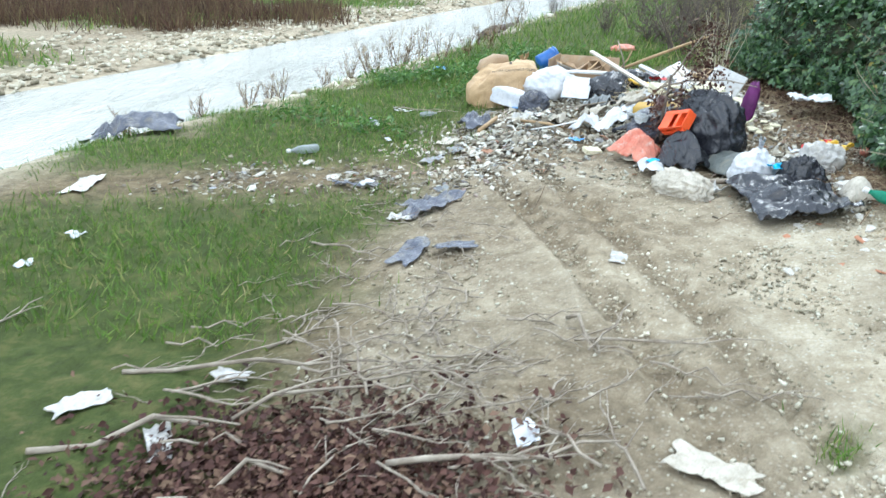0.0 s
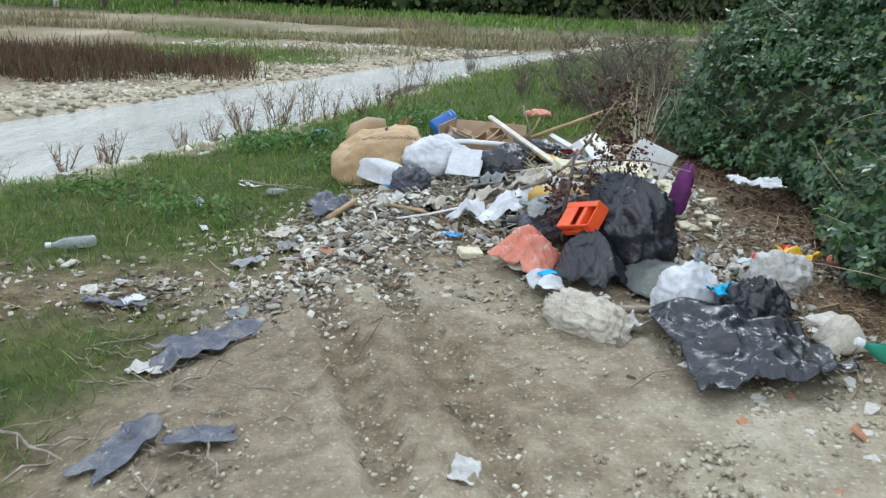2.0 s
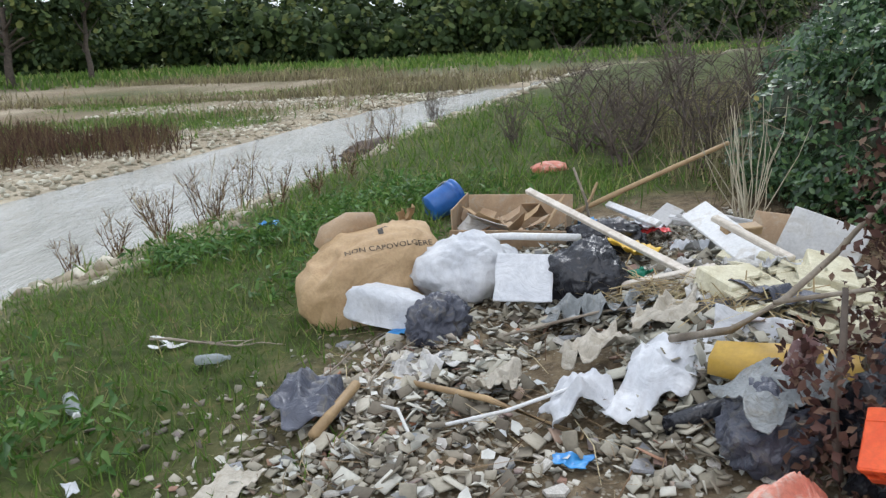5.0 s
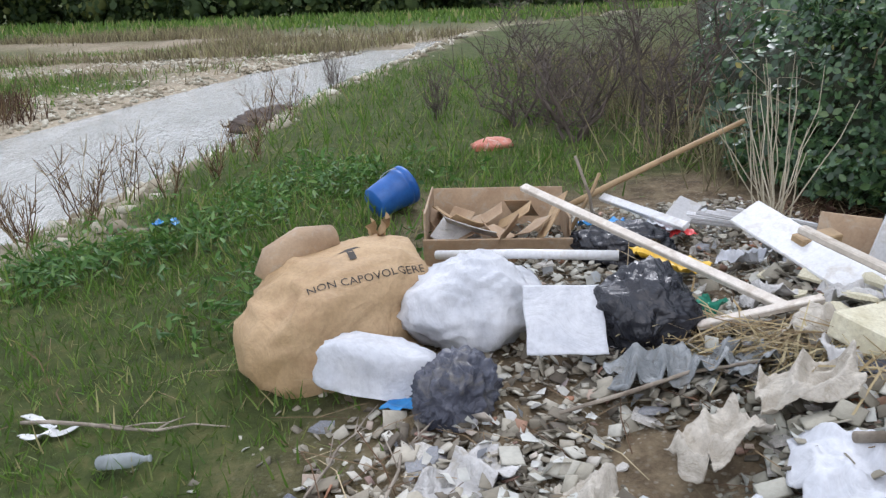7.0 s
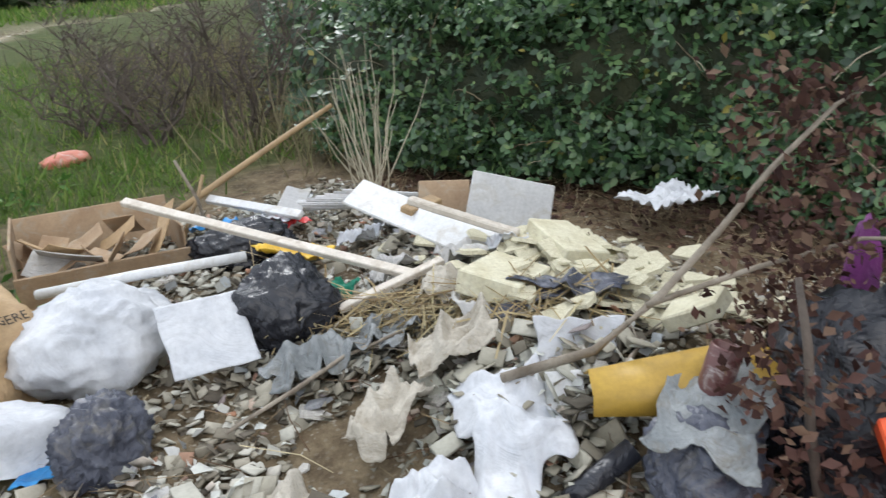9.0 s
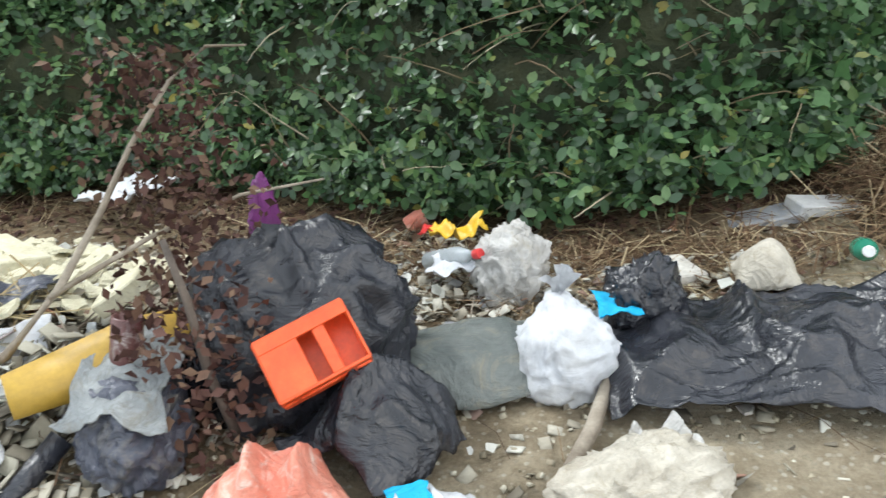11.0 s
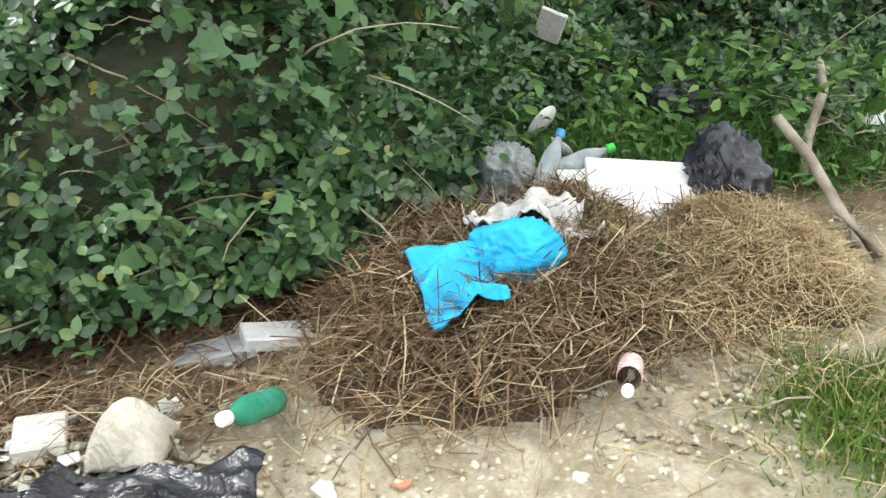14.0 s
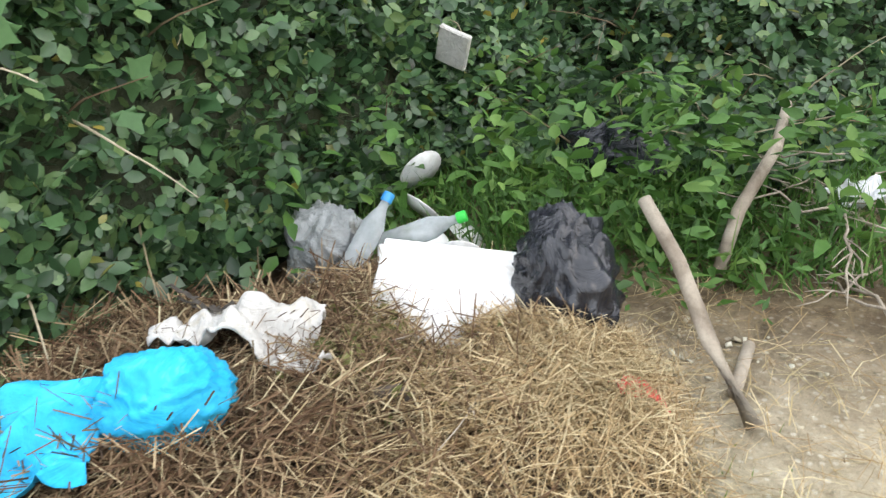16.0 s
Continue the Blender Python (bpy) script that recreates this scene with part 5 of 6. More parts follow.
def bottle(name, at, m, mat, label, size=1.0, cap=None, paper=None, group=""):
    v, f = lathe([(0.028, 0.0), (0.034, 0.01), (0.035, 0.09), (0.033, 0.1), (0.035, 0.11), (0.034, 0.17), (0.024, 0.2), (0.014, 0.225), (0.013, 0.25), (0.016, 0.252), (0.016, 0.262), (0.012, 0.264)], 16)
    ob = new(name, mesh_of(name, [Vector(p) * size for p in v], f, mat, True))
    ob.matrix_basis = m
    if cap:
        cv, cf = lathe([(0.0165 * size, 0.245 * size), (0.017 * size, 0.25 * size), (0.017 * size, 0.27 * size), (0.015 * size, 0.273 * size)], 14)
        part_of(ob, "cap", mesh_of("cap", cv, cf, cap), None, "screw cap")
    if paper:
        pv, pf = lathe([(0.0358 * size, 0.03 * size), (0.0366 * size, 0.032 * size), (0.0366 * size, 0.15 * size), (0.0358 * size, 0.152 * size)], 18)
        part_of(ob, "wrapper", mesh_of("wrapper", pv, pf, paper, True), None, "printed paper band")
    return tagged(ob, label, "bottle", group)


rod("black_tube", [on(1.51, 6.54, 0.03), on(1.61, 6.52, 0.05), on(1.71, 6.48, 0.09)], [0.034] * 3, M["black"], "short glossy black plastic tube", "tube", 14)
bag("film_bundle", (1.8, 6.32), (0.36, 0.3, 0.26), 20, M["bluegrey"], 62, "bundle of grey film over a dark block", crumple=0.2, freq=2.5)
sheet("film_cover", (1.82, 6.32), (0.4, 0.32), 20, M["film"], 63, "crumpled clear film over the bundle", "plastic film", 0.2, 0.08, 4, 0.3, 24)

# ---------- black bag with the orange crate ----------
bag("torn_black_bag", (2.27, 6.04), (0.72, 0.56, 0.54), -62, M["black"], 71, "torn black bin liner wrapped round a crate", crumple=0.16, freq=2.0, level=5)
sheet("black_flap", (2.02, 5.66), (0.46, 0.4), -30, M["black"], 72, "loose black plastic flap of the torn bag", "plastic flap", 0.01, 0.14, 3, 0.3, 34, 0.002, 0.16)


def crate():
    ob = new("crate", None)
    ob.matrix_basis = pose(2.0, 5.84, 0.5, 46, -16, -52) @ Matrix.Diagonal((0.68, 0.68, 0.68, 1))
    tagged(ob, "bright orange plastic crate sticking out of a bag", "crate")
    for name, size, m in (("bottom", (0.38, 0.26, 0.012), pose(0, 0, 0)), ("side", (0.38, 0.012, 0.13), pose(0, 0.13, 0)), ("side", (0.38, 0.012, 0.05), pose(0, -0.13, 0)), ("side", (0.38, 0.014, 0.035), pose(0, -0.13, 0.1)),
                          ("side", (0.26, 0.012, 0.13), pose(-0.19, 0, 0, 0, 0, 90)), ("side", (0.26, 0.012, 0.13), pose(0.19, 0, 0, 0, 0, 90)), ("rib", (0.012, 0.02, 0.1), pose(-0.12, -0.13, 0.03)), ("rib", (0.012, 0.02, 0.1), pose(0.12, -0.13, 0.03)), ("divider", (0.05, 0.25, 0.12), pose(0.06, 0, 0.01)), ("panel", (0.16, 0.26, 0.012), pose(-0.11, 0, 0.125)), ("panel", (0.38, 0.06, 0.012), pose(0, 0.1, 0.128))):
        v, f = slab(size, 1, 0.003)
        part_of(ob, name, mesh_of(name, v, f, M["orange"]), m)


crate()
sheet("faded_sack", (1.66, 5.83), (0.42, 0.34), -38, M["pink"], 74, "faded salmon-red woven sack, crumpled and open", "sack", 0.03, 0.1, 3.2, 0.25, 30, 0.004, 0.16)
sheet("sack_lining", (1.64, 5.77), (0.3, 0.16), -38, M["beige"], 75, "grey lining that spills from the sack", "sack lining", 0.03, 0.06, 4, 0.3, 20, 0.003, 0.02)
sheet("printed_bag", (1.75, 5.47), (0.3, 0.2), -60, M["white"], 76, "white plastic bag with light blue print", "plastic bag", 0.02, 0.08, 4, 0.25, 24, 0.002, 0.05)
sheet("blue_patch", (1.75, 5.50), (0.14, 0.12), -60, M["blue"], 77, "sky-blue printed area of the plastic bag", "plastic bag", 0.1, 0.03, 6, 0.35, 14)
sheet("tarp", (2.45, 5.58), (0.75, 0.52), -62, M["tarp"], 78, "greenish grey plastic tarp over stones", "tarp", 0.02, 0.05, 2.4, 0.2, 30, 0.003, 0.12)
sheet("white_rag", (3.03, 5.72), (0.36, 0.22), -50, M["white"], 79, "torn white plastic rag on the tarp", "rag", 0.12, 0.06, 5, 0.4, 24)
bag("grey_carrier", (3.07, 5.55), (0.36, 0.3, 0.28), 20, M["dirtywhite"], 80, "grey-white carrier bag stuffed with rubbish", crumple=0.2, freq=2.8)
sheet("yellow_wrapper", (3.26, 5.81), (0.28, 0.14), -50, M["yellow"], 81, "crumpled yellow and red snack wrapper", "wrapper", 0.14, 0.1, 6, 0.3, 18)
sheet("red_wrapper", (3.23, 5.92), (0.1, 0.08), -50, M["red"], 82, "small red wrapper end", "wrapper", 0.16, 0.06, 9, 0.3, 12)
bottle("plastic_bottle", None, pose(3.10, 5.89, height(3.10, 5.89) + 0.1, 70, 0, -30), M["petclear"], "crushed clear plastic bottle among rags", 1.2, M["red"])
bag("knotted_white_bag", (2.48, 5.25), (0.37, 0.33, 0.29), 20, M["white"], 83, "knotted white plastic bag with an orange stain", knot=True, crumple=0.11, freq=2.6)
sv, sf = chip_mesh(7, 0.02)
sheet("orange_stain", (2.21, 5.03), (0.1, 0.07), -70, M["mustard"], 84, "orange food stain on the white bag", "stain", 0.13, 0.01, 9, 0.5, 12, 0.002, 0, (78, 0))
sheet("blue_wrap", (2.66, 5.11), (0.2, 0.14), 20, M["blue"], 85, "sky-blue checked wrapping paper", "wrapping", 0.14, 0.05, 5, 0.3, 16)
rod("cut_branch", [on(1.92, 5.18, 0.03), on(2.17, 5.12, 0.05), on(2.38, 5.10, 0.06)], [0.022, 0.024, 0.02], M["bark"], "short cut grey branch on the ground", "branch")
cup_v, cup_f = lathe([(0.035, 0), (0.04, 0.005), (0.05, 0.09), (0.054, 0.092), (0.054, 0.1), (0.046, 0.1), (0.036, 0.01)], 16)
cup = tagged(new("plastic_cup", mesh_of("plastic_cup", cup_v, cup_f, M["pink"], True)), "faded orange plastic pot under the hedge", "plastic pot")
cup.matrix_basis = pose(3.61, 6.17, height(3.61, 6.17) + 0.03, 70, 0, 30)
nv, nf = blob((0.13, 0.1, 0.34), 86, 0.18, 3.5)
net = tagged(new("net_bag", mesh_of("net_bag", nv, nf, M["purple"], True)), "purple net bag hanging in dead twigs", "net bag")
net.matrix_basis = pose(2.63, 6.33, height(2.63, 6.33) + 0.22, 0, 8, 0)
sheet("hedge_litter", (3.56, 7.65), (0.34, 0.5), 80, M["white"], 87, "white plastic litter caught in the hedge", "litter", 0.16, 0.08, 7, 0.4, 20)

# stone-filled sacking and the long black liner
bag("stone_sack", (1.93, 4.98), (0.5, 0.3, 0.2), -52, M["beige"], 91, "dusty beige sack of hardened rubble", crumple=0.16, freq=2.4)
sheet("sack_mouth", (2.12, 4.95), (0.24, 0.16), -52, M["dirtywhite"], 92, "frayed pale mouth of the rubble sack", "sacking", 0.01, 0.08, 5, 0.35, 18)
sheet("black_liner", (2.58, 4.66), (1.1, 0.7), -82, M["black"], 93, "long empty black bin liner spread on the ground", "bin liner", 0.02, 0.12, 2.3, 0.22, 62, 0.002, 0.05)
bag("liner_bulge", (2.79, 5.02), (0.3, 0.26, 0.26), 0, M["black"], 94, "bunched end of the black bin liner", crumple=0.22, freq=2.2)
sheet("pale_bag", (3.04, 4.63), (0.26, 0.24), -80, M["beige"], 95, "pale crumpled bag beyond the black liner", "bag", 0.02, 0.05, 4, 0.25, 20, 0.003, 0.12)
leaning("round_stone", (3.11, 4.93), (0.2, 0.14, 0.05), (4, 0), 30, M["plaster"], "flat pale stone by the hedge", "stone", 0, 12)
leaning("concrete_slab", (3.56, 4.60), (0.3, 0.14, 0.04), (3, -10), -80, M["slate"], "weathered grey concrete slab under brambles", "slab", -0.01, 13)
leaning("concrete_slab", (3.63, 4.38), (0.3, 0.12, 0.05), (6, 8), -60, M["greyboard"], "broken concrete kerb piece under brambles", "slab", 0.01, 14)
bottle("green_bottle", None, pose(3.26, 4.3, height(3.26, 4.3) + 0.05, 70, 0, -96), M["petgreen"], "crushed green plastic water bottle", 1.15, M["board"])
for x, y, z in scatter(50, (2.3, 3.1, 3.3, 5.6), lambda x, y: 0.9):
    shard(x, y, random.uniform(0.02, 0.06), random.choice((0, 2, 5, 4, 0)))

STEM = [(-0.5, -0.008, 0), (-0.5, 0.008, 0), (0.0, 0.068, 0.06), (0.0, 0.052, 0.06), (0.5, 0.004, -0.04), (0.5, -0.004, -0.04)]
p = scatter(2600, (2.3, 3.4, 3.2, 7.2), lambda x, y: ss(0.75, 0.1, edge(y) - x) * 0.9)
p[:, 2] += RNG.uniform(0, 0.04, len(p))
soup("hedge_foot_litter", [(x * 0.16, y * 0.16, z * 0.16) for x, y, z in STEM], [(0, 1, 2, 3), (3, 2, 4, 5)], turns_of(len(p), 0.3, (0.4, 1.5)), p, M["deadstem"], "dry stems and dead leaves at the hedge foot", "litter")

# ---------- branches ----------
rod("dead_branch", [(1.64, 6.90, 0.44), (1.79, 6.68, 0.55), (1.93, 6.57, 0.7), (2.04, 6.47, 0.88), (2.11, 6.37, 1.06), (2.19, 6.26, 1.22), (2.26, 6.17, 1.3), (2.32, 6.08, 1.29)],
    [0.016, 0.014, 0.012, 0.01, 0.008, 0.006, 0.005, 0.003], M["bark"], "long curved bare branch rising from the heap", "branch")
rod("dead_branch", [(1.90, 6.59, 0.68), (2.12, 6.39, 0.78), (2.40, 6.24, 0.82), (2.63, 6.06, 0.8)], [0.009, 0.008, 0.006, 0.004], M["bark"], "forked grey side branch", "branch")
rod("dead_branch", [(1.89, 6.06, 0.3), (1.88, 6.10, 0.5), (1.91, 6.14, 0.7), (1.93, 6.19, 0.86)], [0.014, 0.013, 0.012, 0.009], M["darkbark"], "upright dark stick beside the crate", "stick")
rod("dead_branch", [on(1.04, 7.54, 0.06), on(1.29, 7.52, 0.1), on(1.50, 7.54, 0.1), on(1.77, 7.45, 0.08)], [0.007, 0.008, 0.007, 0.005], M["bark"], "thin bent twig over the bags", "twig")
rod("cane", [on(0.53, 7.24, 0.05), on(0.91, 6.89, 0.07), on(1.22, 6.55, 0.05)], [0.014, 0.015, 0.014], M["ochre"], "brown cane lying on the rubble", "cane")
rod("cane", [on(0.67, 6.76, 0.04), on(0.97, 6.75, 0.08), on(1.35, 6.81, 0.13)], [0.008, 0.008, 0.007], M["board"], "thin white plastic cane on the rubble", "cane")
rod("hose", [on(0.41, 7.09, 0.03), on(0.55, 6.94, 0.05), on(0.60, 6.73, 0.04), on(0.55, 6.57, 0.03), on(0.46, 6.52, 0.03)], [0.008] * 5, M["rope"], "short looped white hose", "hose")
rod("timber_stub", [on(0.22, 6.82, 0.05), on(0.37, 7.14, 0.1)], [0.024, 0.022], M["ochre"], "short broken brown timber on the rag", "timber")
sheet("denim_rag", (0.16, 7.09), (0.34, 0.46), 20, M["bluegrey"], 101, "grey-blue cloth rag draped on rubble", "rag", 0.03, 0.12, 3.4, 0.35, 28, 0.004, 0.06)
sheet("blue_dish", (1.16, 6.44), (0.16, 0.1), -20, M["royal"], 102, "bright blue plastic fragment", "plastic fragment", 0.02, 0.03, 7, 0.35, 14)
leaning("yellow_stone", (1.30, 6.06), (0.15, 0.11, 0.045), (6, 5), 20, M["foam"], "yellowish broken stone block", "stone", 0, 15)
sheet("dark_film", (0.05, 4.64), (0.6, 0.3), 48, M["bluegrey"], 103, "dark blue-grey film pressed into the soil", "plastic film", 0.01, 0.07, 3.6, 0.5, 34)
sheet("dark_film", (-0.66, 5.19), (0.5, 0.16), 8, M["bluegrey"], 104, "flattened dark film in the grass edge", "plastic film", 0.01, 0.04, 4, 0.5, 26)
sheet("dark_film", (0.07, 3.70), (0.5, 0.2), 70, M["bluegrey"], 105, "torn dark film among twigs", "plastic film", 0.01, 0.04, 4, 0.5, 24)
sheet("dark_film", (0.36, 3.78), (0.3, 0.16), 10, M["bluegrey"], 106, "scrap of dark film in the soil", "plastic film", 0.01, 0.04, 4, 0.5, 18)
for i, (x, y, a, b, k) in enumerate([(-0.12, 4.39, 0.2, 0.14, "dirtywhite"), (-0.56, 5.22, 0.14, 0.1, "white"), (0.87, 1.72, 0.2, 0.11, "white"), (-2.28, 3.77, 0.15, 0.1, "white"), (-2.32, 3.25, 0.12, 0.1, "white"), (-2.64, 8.46, 0.34, 0.16, "dirtywhite"), (-0.87, 8.38, 0.24, 0.05, "board"),
                                   (-0.80, 8.25, 0.24, 0.05, "board"), (-0.07, 6.57, 0.26, 0.2, "beige"), (-0.62, 1.58, 0.3, 0.12, "dirtywhite"), (-0.52, 2.14, 0.24, 0.1, "dirtywhite"), (-1.10, 1.82, 0.3, 0.14, "dirtywhite"), (-2.85, 4.85, 0.5, 0.22, "plaster"), (1.58, 1.57, 0.4, 0.2, "beige"), (0.94, 5.60, 0.12, 0.07, "plaster"), (1.36, 3.60, 0.16, 0.12, "dirtywhite"), (-0.67, 6.67, 0.1, 0.06, "white"), (0.31, 6.04, 0.24, 0.16, "plaster"), (-0.12, 5.92, 0.22, 0.14, "slate"), (0.05, 6.26, 0.24, 0.16, "film")]):
    sheet("paper_scrap", (x, y), (a, b), 53 * i, M[k], 110 + i, "dirty white paper scrap lying on the ground", "paper scrap", 0.012, 0.035, 6, 0.35, 16)["group"] = "scattered scraps"
bottle("plastic_bottle", None, pose(-1.25, 6.19, height(-1.25, 6.19) + 0.04, 88, 0, -50), M["petclear"], "crushed clear plastic bottle on the gravel", 1.15, M["board"])
bottle("plastic_bottle", None, pose(-1.03, 7.51, height(-1.03, 7.51) + 0.04, 88, 0, 30), M["petclear"], "clear plastic bottle lying in grass", 1.0, M["board"])
bottle("plastic_bottle", None, pose(-0.54, 7.92, height(-0.54, 7.92) + 0.04, 80, 0, 70), M["petclear"], "short clear plastic beaker in the grass", 0.8)
bag("orange_bag", (2.04, 12.55), (0.42, 0.26, 0.13), 10, M["pink"], 131, "faded orange bag in long grass", level=3)
sheet("blue_rag", (-0.81, 11.39), (0.26, 0.2), 10, M["royal"], 132, "small blue plastic rag in the bank grass", "plastic rag", 0.03, 0.08, 6, 0.3, 14)
sheet("blue_cloth", (-3.34, 6.72), (1.1, 0.5), 15, M["bluegrey"], 133, "blue-grey plastic heap in the grass", "plastic heap", 0.02, 0.12, 3, 0.3, 34, 0.003, 0.12)

# ---------- twigs at the start of the track ----------
TWIGS, rnd = [], random.Random(17)
for i in range(7):
    pts = wobble((-0.5, 0, 0.012), (0.5, 0, 0.02), 6, 0.05, rnd)
    pieces = [tube(pts, [0.012, 0.012, 0.011, 0.01, 0.008, 0.006, 0.004], 6)]
    for k in (2, 3, 4):
        d = Vector((rnd.uniform(0.1, 0.25), rnd.uniform(-0.2, 0.2), rnd.uniform(0, 0.08)))
        pieces.append(tube([pts[k], pts[k] + d * 0.5 + Vector((0, 0, 0.01)), pts[k] + d], [0.006, 0.005, 0.003], 5))
    TWIGS.append(mesh_of("twig", *joined(pieces), M["bark"], True))


def twig(x, y, turn, length, which, up=0.01, tip=0.0, thick=1.0):
    ob = new("twig", TWIGS[which % 7])
    ob.matrix_basis = pose(x, y, height(x, y) + up, 0, tip, turn) @ Matrix.Diagonal((length, min(1, length) * thick, min(1, length) * thick, 1))
    return tagged(ob, "bare weathered grey-brown twig on the ground", "twig", "scattered twigs")


for i in range(95):
    x, y = rnd.gauss(0.45, 0.55), rnd.gauss(2.05, 0.5)
    twig(x, y, rnd.gauss(10, 50), rnd.uniform(0.25, 0.6), i, rnd.uniform(0.0, 0.07), rnd.uniform(-6, 6))
for i in range(75):
    x, y = rnd.gauss(-0.05, 0.4), rnd.gauss(3.7, 0.8)
    twig(x, y, rnd.uniform(0, 180), rnd.uniform(0.15, 0.5), i)
for x, y, a, l, th in [(-0.44, 1.76, 22, 1.5, 1.2), (-0.42, 2.21, 8, 1.3, 1.0), (1.19, 2.54, -55, 0.5, 2.0), (1.53, 2.54, 3, 0.9, 0.7), (0.80, 1.55, 14, 0.9, 1.2), (-0.15, 1.38, 30, 1.0, 1.0), (-1.98, 2.53, 60, 0.5, 1.4), (-0.51, 8.20, -20, 0.9, 0.8), (0.31, 7.64, 60, 0.6, 0.7), (0.52, 7.53, 70, 0.7, 0.7), (-0.37, 3.73, -25, 0.6, 1.2), (1.02, 4.57, 60, 0.2, 1), (2.81, 5.57, -20, 0.7, 0.7), (2.15, 6.74, 20, 0.7, 0.8), (1.70, 7.35, 120, 0.6, 0.6)]:
    twig(x, y, a, l, int(l * 10), 0.03, -3, th)
LEAF = [(-0.5, 0, 0), (0, -0.3, 0.12), (0.5, 0, 0.02), (0, 0.3, 0.1)]
p = scatter(6500, (-1.3, 1.3, 0.4, 2.4), lambda x, y: math.exp(-((x - 0.05) / 0.6) ** 2 - ((y - 1.39) / 0.42) ** 2))
p[:, 2] += RNG.uniform(0, 0.05, len(p))
soup("leaf_litter", [(x * 0.05, y * 0.05, z * 0.05) for x, y, z in LEAF], [(0, 1, 2), (0, 2, 3)], turns_of(len(p), 0.6, (0.5, 1.2)), p, M["drypurple"], "pile of dead purple-brown leaves and twigs", "leaf litter")
p = scatter(1500, (1.9, 2.9, 5.9, 6.9), lambda x, y: math.exp(-((x - 2.22) / 0.14) ** 2 - ((y - 6.33) / 0.15) ** 2))
p[:, 2] += RNG.uniform(0.0, 1.0, len(p))
soup("dead_plant", [(x * 0.045, y * 0.045, z * 0.045) for x, y, z in LEAF], [(0, 1, 2), (0, 2, 3)], turns_of(len(p), 0.9, (0.4, 1.1)), p, M["drypurple"], "dead brown plant hung with withered leaves", "dead plant")
p = scatter(500, (1.76, 2.06, 5.96, 6.30), lambda x, y: 0.6)
p[:, 2] += RNG.uniform(0.0, 0.5, len(p))
soup("withered_stalk", [(x * 0.05, y * 0.05, z * 0.05) for x, y, z in LEAF], [(0, 1, 2), (0, 2, 3)], turns_of(len(p), 0.9, (0.4, 1.1)), p, M["drypurple"], "withered brown leaves on an upright stick", "dead plant")

pieces, rnd = [], random.Random(23)
for i in range(26):
    a = Vector((2.9 + rnd.uniform(-0.07, 0.07), 9.3 + rnd.uniform(-0.07, 0.07), 0.2))
    b = a + Vector((rnd.uniform(-0.35, 0.3), rnd.uniform(-0.38, 0.4), rnd.uniform(0.45, 1.0)))
    pieces.append(tube(wobble(a, b, 4, 0.025, rnd), [0.005, 0.0045, 0.004, 0.003, 0.002], 5))
v, f = joined(pieces)
tagged(new("bleached_stalks", mesh_of("bleached_stalks", v, f, M["palestem"])), "spray of bleached dead plant stalks", "dead stalks")
STRAND = [(-0.5, -0.008, 0), (-0.5, 0.008, 0), (0.0, 0.068, 0.06), (0.0, 0.052, 0.06), (0.5, 0.004, -0.04), (0.5, -0.004, -0.04)]
STRAND_F = [(0, 1, 2, 3), (3, 2, 4, 5)]
p = scatter(420, (1.5, 2.4, 6.9, 8.0), lambda x, y: math.exp(-((x - 1.94 - 0.5 * (7.31 - y)) / 0.1) ** 2))
p[:, 2] += RNG.uniform(0.02, 0.1, len(p))
soup("dry_stems", [(x * 0.4, y * 0.4, z * 0.4) for x, y, z in STRAND], STRAND_F, turns_of(len(p), 0.25, (0.5, 1.2)), p, M["straw"], "bundle of dry brown plant stems", "dry stems")

# ---------- heap of garden cuttings ----------


def heap_axes(x, y):
    """A place in the heap's own, slightly turned axes."""
    return 2.95 + 0.855 * (x - 3.489) + 0.045 * (y - 3.318), 2.24 + 1.22 * (y - 3.318) - 0.21 * (x - 3.489)


def mound(x, y):
    """Height of the cuttings above the ground."""
    x, y = heap_axes(x, y)
    front = 3.28 + 0.3 * ss(2.75, 2.0, y)
    a = 0.17 * math.exp(-(((x - front) / 0.46) ** 4) - (((y - 2.6) / 0.72) ** 4))
    b = 0.16 * math.exp(-(((x - 3.5) / 0.27) ** 4) - (((y - 1.5) / 0.34) ** 4))
    c = 0.11 * math.exp(-(((x - 3.42) / 0.26) ** 2) - (((y - 1.9) / 0.4) ** 2))
    return max(a, b, c) * (1 + 0.35 * noise.noise((x * 4, y * 4, 2)))


def heap_top(x, y):
    return height(x, y) + mound(x, y)


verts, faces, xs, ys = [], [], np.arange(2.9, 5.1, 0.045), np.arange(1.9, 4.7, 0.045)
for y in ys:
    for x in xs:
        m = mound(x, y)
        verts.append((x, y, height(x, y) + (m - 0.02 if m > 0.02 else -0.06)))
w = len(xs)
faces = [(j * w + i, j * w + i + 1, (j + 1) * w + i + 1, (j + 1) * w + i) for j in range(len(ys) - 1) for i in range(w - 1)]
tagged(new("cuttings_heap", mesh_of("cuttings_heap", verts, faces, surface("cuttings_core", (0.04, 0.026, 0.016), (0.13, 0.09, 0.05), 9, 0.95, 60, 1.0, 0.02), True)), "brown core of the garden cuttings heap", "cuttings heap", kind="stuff")


